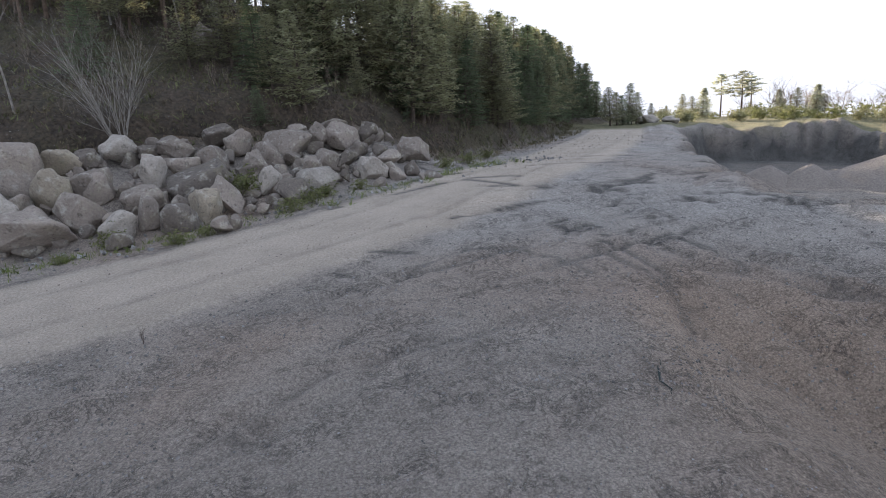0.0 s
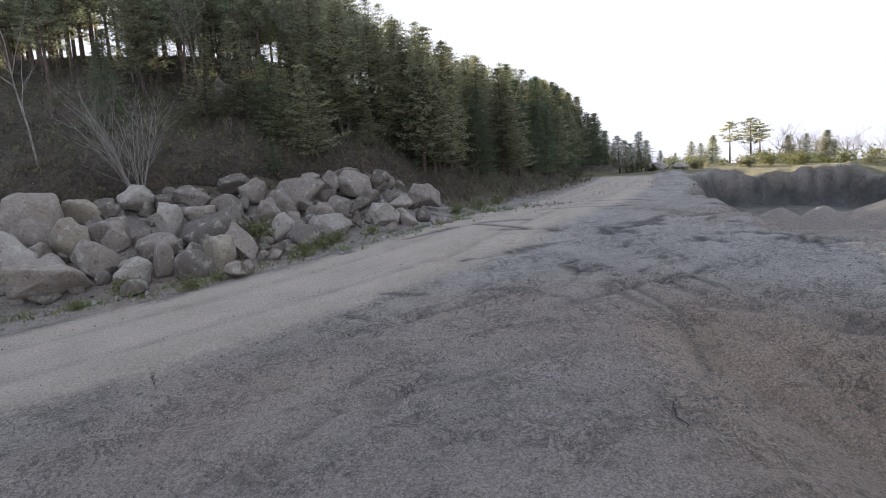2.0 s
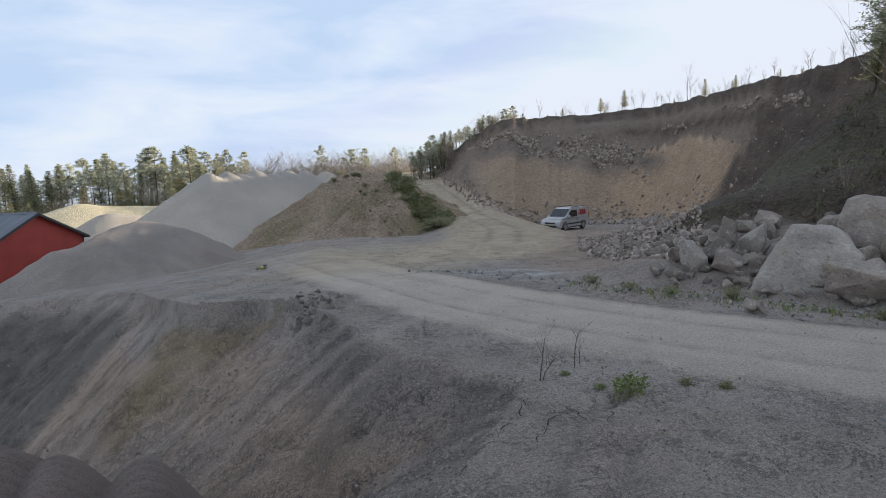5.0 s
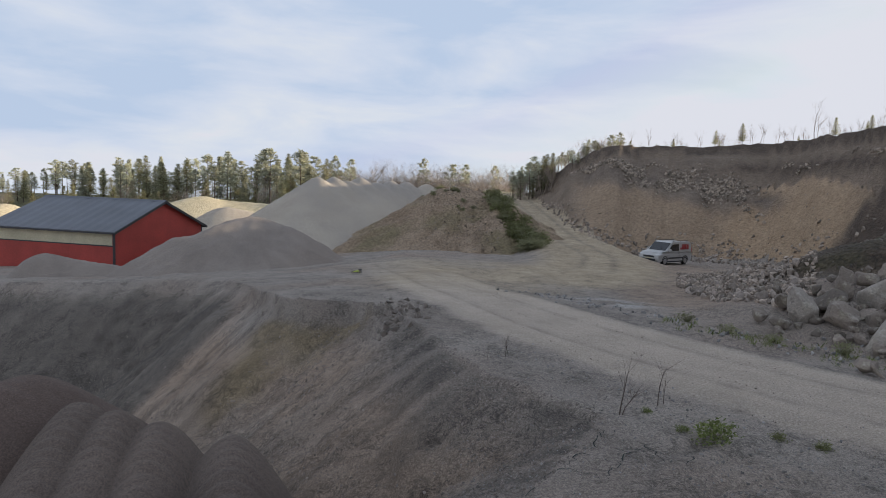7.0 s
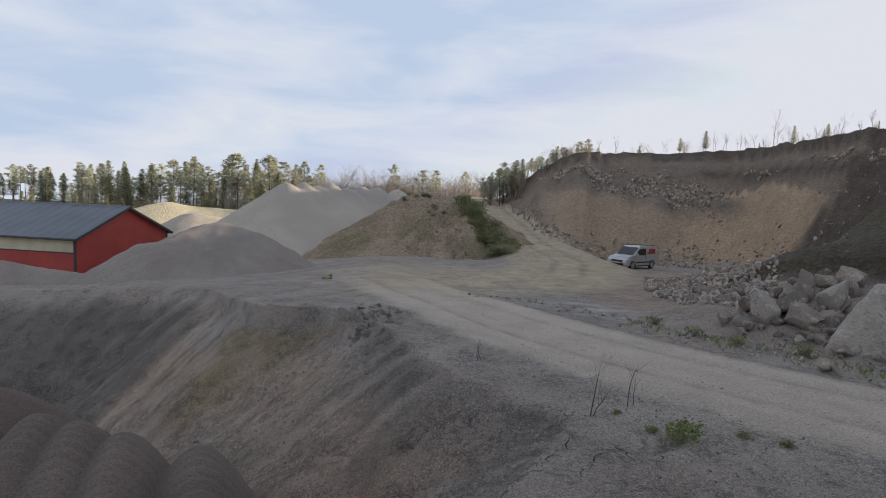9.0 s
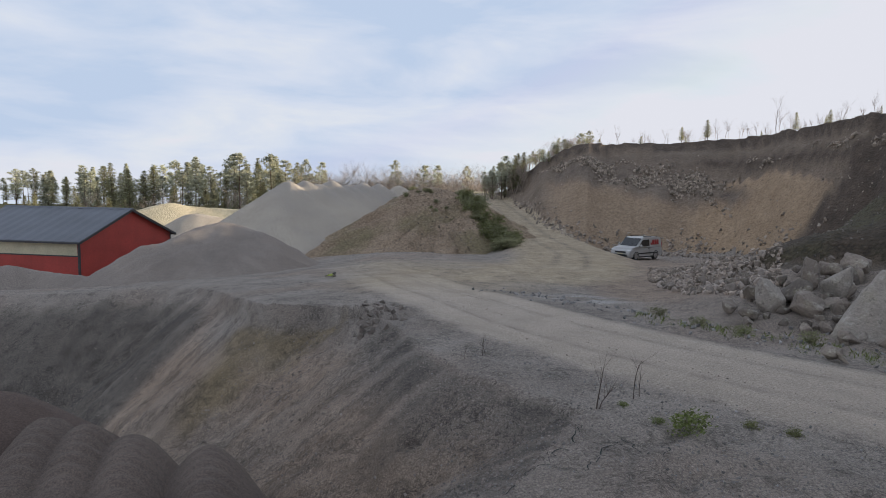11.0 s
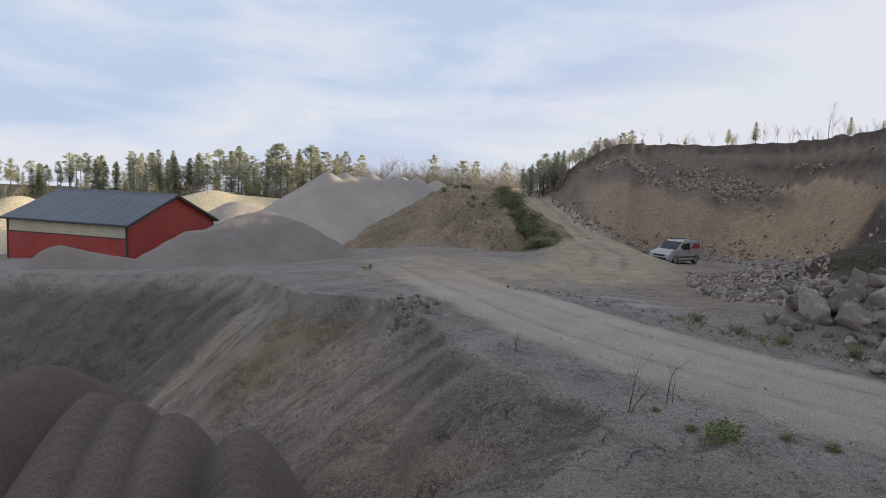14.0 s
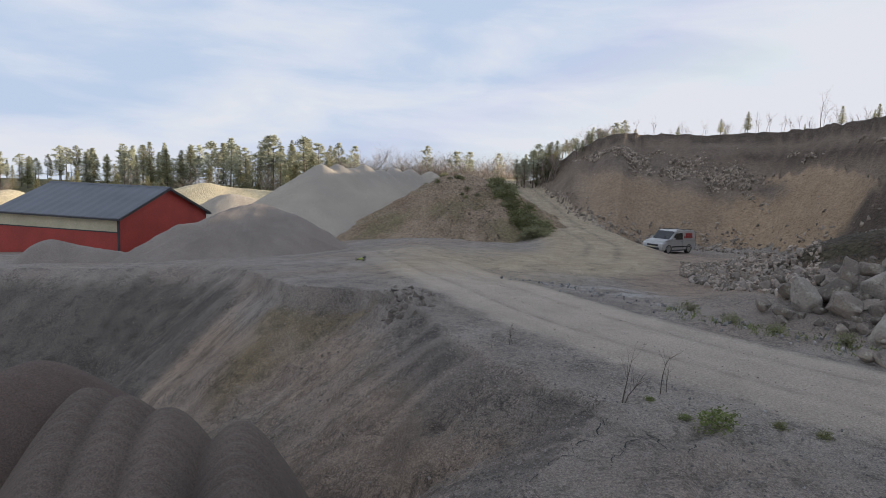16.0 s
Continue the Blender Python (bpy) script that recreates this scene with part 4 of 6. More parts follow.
def build_van():
    x, y = at(19.9, 51.5)
    m = pose(x, y, ground_z(x, y) + 0.02, 0, 0, 180 + 36) @ Matrix.Scale(1.0, 4)
    van = tagged(empty("van", m), "silver panel van with red lettering, parked on bare gravel", "van")
    # local x: nose at +, y: sides, z: up
    lower = [(-2.2, 0.32), (-2.24, 0.75), (-2.22, 1.0), (2.0, 1.0), (2.14, 0.92), (2.22, 0.7), (2.23, 0.38), (2.1, 0.28), (-2.1, 0.26)]
    bm = prism(lower, "y", -0.9, 0.9, 0.06)
    part("body", bm, SILVER, van, smooth_faces=False)
    upper = [(-2.2, 0.99), (-2.14, 1.72), (-2.0, 1.82), (0.2, 1.84), (0.45, 1.78), (1.22, 1.12), (1.95, 1.02), (2.0, 0.99)]
    bm = prism(upper, "y", -0.88, 0.88, 0.04)
    for v in bm.verts:
        if v.co.z > 1.1:
            v.co.y *= 1 - 0.12 * (v.co.z - 1.1) / 0.74
    part("cabin", bm, SILVER, van)
    part("windscreen", prism([(0.52, 1.735), (1.19, 1.15), (1.215, 1.165), (0.55, 1.76)], "y", -0.74, 0.74), GLASS, van)
    for s in (-1, 1):
        bm = prism([(0.42, 1.62), (1.0, 1.13), (-0.42, 1.13), (-0.42, 1.66)], "y", s * 0.855, s * 0.90)
        for v in bm.verts:
            v.co.y -= s * 0.09 * (v.co.z - 1.1) / 0.74
        part("front_door_window", bm, GLASS, van)
        part("door_seam", block(-0.46, -0.44, s * 0.895, s * 0.905, 0.45, 1.12), BLACK_PLASTIC, van)
        part("door_handle", block(-0.38, -0.2, s * 0.895, s * 0.925, 0.93, 0.97, 0.008), BLACK_PLASTIC, van)
        part("side_moulding", block(-1.0, 0.95, s * 0.89, s * 0.925, 0.52, 0.62, 0.01), BLACK_PLASTIC, van)
        part("sill", block(-0.95, 0.98, s * 0.86, s * 0.9, 0.24, 0.34), BLACK_PLASTIC, van)
        part("mirror", block(0.85, 1.05, s * 0.93, s * 1.1, 1.08, 1.3, 0.03), SILVER, van)
        part("mirror_arm", block(0.88, 0.98, s * 0.86, s * 0.95, 1.1, 1.16), BLACK_PLASTIC, van)
        part("headlight", prism([(1.72, 0.88), (2.16, 0.76), (2.2, 0.84), (1.86, 1.0)], "y", s * 0.62, s * 0.905, 0.01), LAMP_GLASS, van)
        part("tail_light", block(-2.245, -2.15, min(s * 0.70, s * 0.85), max(s * 0.70, s * 0.85), 0.98, 1.36, 0.01), TAIL, van)
        for x0 in (1.38, -1.3):
            wheel = empty("wheel")
            wheel.parent = van
            wheel.location = (x0, s * 0.79, 0.33)
            part("tyre", cylinder(0.33, -0.11, 0.11, 28, 0.03), TYRE, wheel)
            part("rim", cylinder(0.21, s * 0.06, s * 0.118, 20) if s > 0 else cylinder(0.21, -0.118, -0.06, 20), RIM, wheel)
            bm = bmesh.new()
            for k in range(9):
                a0, a1 = math.pi * k / 9, math.pi * (k + 1) / 9
                vs = [bm.verts.new((math.cos(a) * r, s * 0.915, math.sin(a) * r)) for a, r in ((a0, 0.35), (a1, 0.35), (a1, 0.41), (a0, 0.41))]
                bm.faces.new(vs)
            bmesh.ops.remove_doubles(bm, verts=bm.verts[:], dist=0.002)
            ext = bmesh.ops.extrude_face_region(bm, geom=bm.faces[:])
            bmesh.ops.translate(bm, vec=(0, -s * 0.06, 0), verts=[g for g in ext["geom"] if isinstance(g, bmesh.types.BMVert)])
            arch = part("wheel_arch", bm, BLACK_PLASTIC, van)
            arch.location = (x0, 0, 0.33)
        # red lettering along the cargo side, as plain shapes
        u = -0.62
        for k, (w, h, dz) in enumerate(((0.17, 0.16, 0.0), (0.27, 0.4, 0.0), (0.25, 0.4, 0.0), (0.25, 0.4, 0.0))):
            bm = block(u - w, u, s * 0.868, s * 0.884, 1.22 + dz, 1.22 + dz + h)
            for v in bm.verts:
                v.co.y -= s * 0.115 * (v.co.z - 1.1) / 0.74 * 0.88 - s * 0.02
            part("lettering", bm, DECAL, van, "red plain shape of a company mark")
            u -= w + 0.06
    part("grille", block(2.19, 2.25, -0.5, 0.5, 0.62, 0.76, 0.01), BLACK_PLASTIC, van)
    part("lower_grille", block(2.2, 2.26, -0.62, 0.62, 0.36, 0.52, 0.01), BLACK_PLASTIC, van)
    part("number_plate", block(2.25, 2.27, -0.26, 0.26, 0.53, 0.62), CREAM, van)
    part("bumper", block(-2.3, -2.18, -0.85, 0.85, 0.3, 0.52, 0.02), BLACK_PLASTIC, van)
    part("rear_window", block(-2.22, -2.17, -0.62, 0.62, 1.2, 1.62), GLASS, van)
    for s in (-0.62, 0.62):
        part("roof_bar", block(-1.9, 0.1, s - 0.025, s + 0.025, 1.87, 1.91, 0.01), BLACK_PLASTIC, van)
        for xr in (-1.8, -0.9, 0.0):
            part("bar_foot", block(xr - 0.04, xr + 0.04, s - 0.02, s + 0.02, 1.82, 1.88), BLACK_PLASTIC, van)
    for k in (-0.02, 0.02):
        part("wiper", prism([(1.18 + k, 1.16), (0.95 + k, 1.40), (0.97 + k, 1.41), (1.2 + k, 1.17)], "y", k * 14 - 0.02, k * 14 + 0.0), BLACK_PLASTIC, van)


build_van()

# ---- model buggy ----
LIME = material("lime_shell", (0.50, 0.58, 0.12), 0.4, 0.15, 8.0, 30.0, 0)


def build_buggy():
    x, y = at(-8.74, 30.0)
    m = pose(x, y, max(ground_z(x, y), forms(np.array([x]), np.array([y]))[0][0]) + 0.02, 0, 0, 165)
    car = tagged(empty("model_buggy", m), "small radio-controlled buggy with a pale green shell", "model car")
    part("chassis", block(-0.19, 0.2, -0.06, 0.06, 0.045, 0.07, 0.006), BLACK_PLASTIC, car)
    shell = prism([(-0.12, 0.07), (-0.12, 0.15), (-0.02, 0.17), (0.06, 0.115), (0.2, 0.085), (0.2, 0.07)], "y", -0.065, 0.065, 0.008)
    part("body_shell", shell, LIME, car)
    part("wing", block(-0.24, -0.15, -0.095, 0.095, 0.195, 0.203), BLACK_PLASTIC, car)
    for s in (-1, 1):
        part("wing_plate", block(-0.25, -0.14, s * 0.092, s * 0.1, 0.17, 0.225), BLACK_PLASTIC, car)
        part("wing_mount", block(-0.2, -0.185, s * 0.03, s * 0.04, 0.1, 0.197), BLACK_PLASTIC, car)
        for x0, arm in ((0.165, 0.16), (-0.165, -0.16)):
            part("suspension_arm", block(arm - 0.015, arm + 0.015, min(s * 0.05, s * 0.13), max(s * 0.05, s * 0.13), 0.05, 0.065), BLACK_PLASTIC, car)
            wheel = empty("wheel")
            wheel.parent = car
            wheel.location = (x0, s * 0.13, 0.056)
            part("tyre", cylinder(0.056, -0.023, 0.023, 16, 0.008), TYRE, wheel)
            part("rim", cylinder(0.034, -0.025, 0.025, 12), CREAM, wheel)


build_buggy()

# ---- boulders along the road ----
def rock_mesh(name, size, seed, mat, cuts=3, sharp=0.5, points=16, corners=None):
    """A weathered block: a hull of scattered points, worn and pitted."""
    rnd = random.Random(seed)
    bm = bmesh.new()
    for c in corners or ():
        bm.verts.new(c)
    for _ in range(0 if corners else points):
        v = Vector((rnd.gauss(0, 1), rnd.gauss(0, 1), rnd.gauss(0, 1))).normalized()
        k = max(abs(c) for c in v) ** sharp
        bm.verts.new(v / k * rnd.uniform(0.85, 1.05))
    hull = bmesh.ops.convex_hull(bm, input=bm.verts[:])
    bmesh.ops.delete(bm, geom=list({g for g in hull["geom_unused"] + hull["geom_interior"] if isinstance(g, bmesh.types.BMVert)}), context="VERTS")
    bmesh.ops.dissolve_limit(bm, angle_limit=radians(14), verts=bm.verts[:], edges=bm.edges[:])
    if cuts:
        bmesh.ops.bevel(bm, geom=bm.edges[:], offset=0.13, segments=2, profile=0.55, affect="EDGES", clamp_overlap=True)
        bmesh.ops.triangulate(bm, faces=bm.faces[:])
        long = [e for e in bm.edges if e.calc_length() > 0.35]
        bmesh.ops.subdivide_edges(bm, edges=long, cuts=cuts, use_grid_fill=True)
        bmesh.ops.triangulate(bm, faces=[f for f in bm.faces if len(f.verts) > 3])
        bmesh.ops.smooth_vert(bm, verts=bm.verts[:], factor=0.4, use_axis_x=True, use_axis_y=True, use_axis_z=True)
        off = Vector((seed * 1.37, seed * 0.71, seed * 0.33))
        for v in bm.verts:
            n = noise.noise(v.co * 1.6 + off) * 0.14 + noise.noise(v.co * 3.9 + off) * 0.06 + noise.noise(v.co * 9 + off) * 0.025
            v.co += v.co.normalized() * n
    else:
        bmesh.ops.triangulate(bm, faces=bm.faces[:])
    lo = [min(v.co[i] for v in bm.verts) for i in range(3)]
    hi = [max(v.co[i] for v in bm.verts) for i in range(3)]
    for v in bm.verts:
        v.co = Vector([((v.co[i] - lo[i]) / (hi[i] - lo[i]) - 0.5) * size[i] for i in range(3)])
    bmesh.ops.recalc_face_normals(bm, faces=bm.faces)
    me = bpy.data.meshes.new(name)
    bm.to_mesh(me)
    bm.free()
    me.polygons.foreach_set("use_smooth", np.ones(len(me.polygons), bool))
    me.materials.append(mat)
    return me


# along the road, across it, height of the middle, width, height
LARGE_ROCKS = [
    (-3.30, 17.13, 0.86, 2.35, 1.80), (2.12, 17.98, 0.84, 1.49, 0.91), (-1.88, 16.61, 0.47, 1.44, 0.98), (-2.20, 19.42, 1.55, 1.35, 1.43), (5.15, 19.63, 1.24, 1.29, 0.92),
    (7.27, 21.33, 1.58, 1.10, 0.40), (5.30, 17.29, 0.39, 1.07, 0.74), (7.31, 20.27, 1.32, 1.06, 0.77), (-0.85, 17.23, 0.68, 1.02, 0.89), (9.43, 19.05, 0.64, 1.02, 0.70),
    (0.61, 17.57, 0.69, 0.96, 0.60), (-0.50, 18.46, 1.06, 0.95, 0.73), (0.41, 20.69, 1.78, 0.93, 0.65), (1.95, 20.27, 1.56, 0.92, 0.65), (1.87, 19.27, 1.17, 0.88, 0.44),
    (3.37, 21.13, 1.76, 0.87, 0.58), (-1.18, 20.07, 1.60, 0.86, 0.70), (-3.01, 19.46, 1.40, 0.83, 0.83),
]
MIDDLE_ROCKS = [
    (-5.67, 18.14, 0.88, 0.82, 0.62), (1.21, 16.01, 0.30, 0.81, 0.74), (7.24, 17.77, 0.45, 0.81, 0.69), (4.50, 19.33, 1.12, 0.81, 0.72), (2.77, 19.31, 1.21, 0.80, 0.71),
    (7.99, 18.25, 0.54, 0.79, 0.53), (-1.39, 18.31, 1.08, 0.79, 1.08), (6.45, 20.39, 1.40, 0.77, 0.77), (3.80, 20.37, 1.52, 0.75, 0.70), (5.94, 18.44, 0.75, 0.74, 0.74),
    (-0.20, 16.51, 0.36, 0.73, 0.59), (4.32, 16.95, 0.30, 0.72, 0.60), (2.55, 17.04, 0.50, 0.71, 0.95), (-0.48, 20.16, 1.60, 0.71, 0.55), (6.67, 18.54, 0.70, 0.71, 0.53),
    (3.82, 18.74, 0.96, 0.70, 0.70), (1.97, 16.63, 0.37, 0.70, 0.85), (8.41, 20.62, 1.29, 0.69, 0.59),
]
SMALL_ROCKS = [
    (-4.96, 18.85, 1.17, 0.68, 0.79), (-5.21, 17.59, 0.67, 0.67, 0.54), (1.04, 18.82, 1.17, 0.64, 0.90), (-2.19, 18.19, 0.89, 0.64, 0.50), (-6.13, 17.50, 0.74, 0.63, 0.93),
    (3.93, 17.73, 0.61, 0.62, 0.71), (-4.91, 20.41, 1.62, 0.62, 0.46), (5.95, 21.06, 1.56, 0.59, 0.39), (-0.41, 18.32, 1.01, 0.58, 0.74), (1.18, 20.43, 1.59, 0.55, 0.37),
    (7.44, 19.32, 0.89, 0.55, 0.37), (-0.38, 20.20, 1.58, 0.54, 0.45), (-0.24, 15.55, 0.19, 0.53, 0.31), (-5.40, 19.92, 1.43, 0.53, 0.38), (5.41, 18.31, 0.71, 0.52, 0.61),
    (-6.79, 18.02, 0.76, 0.47, 0.34), (8.10, 19.04, 0.75, 0.46, 0.37),
]
LOOSE_ROCKS = [
    (5.10, 19.12, 0.94, 0.45, 0.36), (-6.37, 16.86, 0.35, 0.45, 0.25), (-5.72, 19.33, 1.33, 0.44, 0.80), (1.93, 15.04, 0.20, 0.42, 0.35), (0.55, 16.65, 0.45, 0.42, 0.84),
    (-7.03, 17.04, 0.42, 0.38, 0.32), (-3.82, 14.56, 0.17, 0.34, 0.23), (4.39, 17.84, 0.53, 0.34, 0.34), (3.69, 16.90, 0.22, 0.32, 0.24), (3.26, 16.23, 0.17, 0.27, 0.23),
    (6.16, 17.65, 0.38, 0.25, 0.34), (2.30, 15.15, 0.19, 0.25, 0.32), (3.01, 16.56, 0.17, 0.23, 0.19), (-3.56, 14.47, 0.17, 0.20, 0.22), (3.86, 16.77, 0.16, 0.16, 0.16),
]
PALE = ((-3.30, 17.13), (7.24, 17.77), (1.04, 18.82), (-4.96, 18.85), (-0.20, 16.51), (-6.13, 17.50), (5.30, 17.29), (0.41, 20.69), (3.93, 17.73))
TAN = ((-1.39, 18.31), (-1.18, 20.07), (1.97, 16.63))
rng = random.Random(5)
BLOCK_EDGE = ((-0.38, 0.98), (0.35, 1.0), (0.68, 0.73), (1.0, 0.18), (0.86, -0.45), (0.5, -0.8), (-0.96, -1.0), (-1.0, -0.73), (-0.74, 0.09))
BIG_BLOCK = [(a, -0.72 + 0.22 * (b + 1), b) for a, b in BLOCK_EDGE] + [(a * 0.85, 0.75, b * 0.92) for a, b in BLOCK_EDGE]
count = 0
for rocks in (LARGE_ROCKS, MIDDLE_ROCKS, SMALL_ROCKS, LOOSE_ROCKS):
    for r, q, z, w, h in rocks:
        count += 1
        mat, tone = GRANITE, "grey"
        if any(math.hypot(r - a, q - b) < 0.05 for a, b in PALE):
            mat, tone = GRANITE_PALE, "pale grey"
        if any(math.hypot(r - a, q - b) < 0.05 for a, b in TAN):
            mat, tone = GRANITE_TAN, "tan, lichen-stained"
        deep = w * rng.uniform(0.75, 1.1)
        me = rock_mesh("boulder", (w * 1.2, deep * 1.1, h * 1.28), 100 + count, mat, 4 if w > 1.3 else 3, rng.uniform(0.35, 0.75), rng.choice((12, 14, 17, 20)))
        if w > 2:
            me = rock_mesh("boulder", (w * 1.06, w * 0.9, h * 1.12), 100 + count, mat, 6, corners=BIG_BLOCK)
        x, y = rq(r, q + deep * 0.3)
        ob = new("boulder", me)
        ob.matrix_world = pose(x, y, z - h * 0.05, rng.uniform(-6, 6), rng.uniform(-8, 8), -50 + (rng.uniform(-18, 18) if w < 2 else 8))
        shape = "huge block" if w > 1.8 else ("large" if w > 0.9 else ("upright" if h > w * 1.25 else ("flat" if h < w * 0.6 else "rounded")))
        tagged(ob, f"{shape} {tone} granite boulder piled on a bank", "boulder", "boulders along the road")
# stones filling the gaps of the bank
for k in range(200):
    r, q = rng.uniform(-6.5, 9.6), rng.uniform(16.6, 21.5)
    w = rng.uniform(0.25, 0.7) if r > -5 else rng.uniform(0.2, 0.4)
    x, y = rq(r, q)
    ob = new("boulder", rock_mesh("boulder", (w, w * rng.uniform(0.7, 1), w * rng.uniform(0.6, 0.9)), 400 + k, GRANITE, 2, 0.5, 13))
    bank_q = np.interp(r, [-14, -8, 0, 8, 13], [17.0, 16.4, 16.2, 17.4, 19.6])
    ob.matrix_world = pose(x, y, max(0, (q - bank_q) * 0.33) - 0.02, rng.uniform(0, 360), rng.uniform(0, 360), rng.uniform(0, 360))
    tagged(ob, "smaller grey stone wedged between the boulders", "boulder", "boulders along the road")

# ---- rubble bank between the van and the boulders ----
STONE_WARM = material("pinkish_stone", (0.30, 0.255, 0.222), 0.95, 0.25, 2.0, 20.0, 0.3, rnd=0.35)
stone_meshes = [rock_mesh("stone", (1, rng.uniform(0.7, 1), rng.uniform(0.55, 0.85)), 900 + k, GRANITE if k % 3 == 0 else STONE_WARM, 1, 0.5, 11) for k in range(10)]
rubble = tagged(empty("rubble_bank"), "spill of loose grey stones at the foot of the quarry face", "rubble")
spots = []
for k in range(300):
    a, u = rng.uniform(22.0, 30.3), rng.random()
    near = np.interp(a, [22.5, 26, 30, 33.5], [27, 21, 19.5, 19])
    spots.append((a, near + (np.interp(a, [22.5, 26, 29, 32], [34, 40, 32, 24]) - near) * u**1.3, rng.uniform(0.15, 0.32) * rng.uniform(0.6, 1.4)))
for a, d, w in spots:
    x, y = at(a, d)
    ob = new("stone", rng.choice(stone_meshes))
    ob.parent = rubble
    ob.matrix_world = Matrix.Translation((x, y, ground_z(x, y) + w * 0.18)) @ Euler([rng.uniform(0, 6.3) for _ in range(3)]).to_matrix().to_4x4() @ Matrix.Diagonal((w, w, w, 1))


def stone_field(name, spots, label, category, mat):
    """Many small stones in one mesh."""
    verts, faces = [], []
    shapes = [([v.co.copy() for v in m.vertices], [tuple(p.vertices) for p in m.polygons]) for m in (rock_mesh("pebble", (1, 0.8, 0.6), 950 + k, mat, 0, 0.4, 9) for k in range(6))]
    for x, y, z, w in spots:
        vs, fs = rng.choice(shapes)
        turn = Euler([rng.uniform(0, 6.3) for _ in range(3)]).to_matrix() * w
        n = len(verts)
        verts.extend(Vector((x, y, z)) + turn @ v for v in vs)
        faces.extend(tuple(i + n for i in f) for f in fs)
    return tagged(mesh_object(name, verts, faces, mat, flat=True), label, category, kind="stuff")


def on_ground(points, sink=0.15):
    xs, ys = np.array([p[0] for p in points]), np.array([p[1] for p in points])
    zs = forms(xs, ys)[0]
    return [(x, y, z + w * sink, w) for (x, y, w), z in zip(points, zs)]


STONE_MIX = material("mixed_stone", (0.29, 0.24, 0.20), 0.95, 0.25, 2.0, 20.0, 0.2, isl=0.45)
pts = []
for k in range(2600):
    a = rng.uniform(21.0, 31.5)
    d = rng.uniform(np.interp(a, [21.5, 26, 30, 36], [30, 21, 19, 18.5]), np.interp(a, [21.5, 27, 30, 36], [38, 45, 33, 22]))
    pts.append((*at(a, d), rng.uniform(0.06, 0.26)))
for k in range(900):
    a = rng.uniform(8.5, 36)
    pts.append((*at(a, np.interp(a, CLIFF_AZ, CLIFF_FOOT) + rng.gauss(-0.5, 1.6)), rng.uniform(0.1, 0.5)))
stone_field("rubble", on_ground(pts), "small grey and brown stones spilled over the ground", "rubble", STONE_MIX)
pts = []
for k in range(4200):
    a = rng.uniform(10, 40) if k < 2000 else rng.uniform(12, 26)
    u = rng.gauss(float(np.interp(a, [12, 20, 27.5, 28.5, 40], [0.76, 0.58, 0.44, 0.70, 0.72])), 0.055 if a < 28 else 0.03)
    foot, deep = np.interp(a, CLIFF_AZ, CLIFF_FOOT), np.interp(a, [5, 10, 18, 30, 45], [10, 16, 19, 17, 10])
    if vnoise(np.array(a * 0.6), np.array(u * 9.0), 3) > 0.42:
        pts.append((*at(a, foot + deep * u), rng.uniform(0.2, 0.62) * rng.uniform(0.5, 1.0)))
for k in range(500):
    a = rng.choice((rng.uniform(8.5, 13), rng.uniform(33.5, 42), rng.uniform(10, 42)))
    pts.append((*at(a, np.interp(a, CLIFF_AZ, CLIFF_FOOT) + rng.uniform(0, 14)), rng.uniform(0.08, 0.2)))
stone_field("face_stones", on_ground(pts, 0.05), "bands of brown stones showing in the quarry face", "stones", material("brown_stone", (0.285, 0.235, 0.190), 0.95, 0.25, 2.0, 20.0, 0.2, isl=0.5))
pts = []
for k in range(500):
    pts.append((*rq(rng.uniform(-9, 30), rng.uniform(21.5, 34)), rng.uniform(0.03, 0.12)))
for k in range(150):
    pts.append((*rq(rng.gauss(-8.0, 1.8), rng.uniform(22, 36)), rng.uniform(0.04, 0.17)))
stone_field("hill_stones", on_ground(pts), "grey stones lying on the brown hillside", "stones", material("hill_stone", (0.17, 0.15, 0.13), 0.95, 0.25, 2.0, 20.0, 0.2, isl=0.45))
pts = []
for k in range(5000):
    d = 3.5 * math.exp(rng.random() * 1.9)
    pts.append((*at(rng.uniform(-5, 122), d), rng.uniform(0.008, 0.02) * rng.choice((1, 1, 1, 1.8))))
for k in range(500):
    r = rng.uniform(-16, 16)
    pts.append((*rq(r, np.interp(r, [-14, -8, 0, 8, 13], [16.6, 15.9, 15.6, 16.8, 19.2]) + rng.gauss(0, 0.5)), rng.uniform(0.03, 0.16)))
for k in range(260):
    pts.append((*rq(rng.uniform(-14, 14), 9.3 + rng.gauss(0, 0.35)), rng.uniform(0.02, 0.06)))
stone_field("pebbles", on_ground(pts), "loose pebbles scattered over the gravel", "pebbles", material("pebble_stone", (0.25, 0.24, 0.235), 0.95, 0.2, 4.0, 30.0, 0.1, isl=0.5))
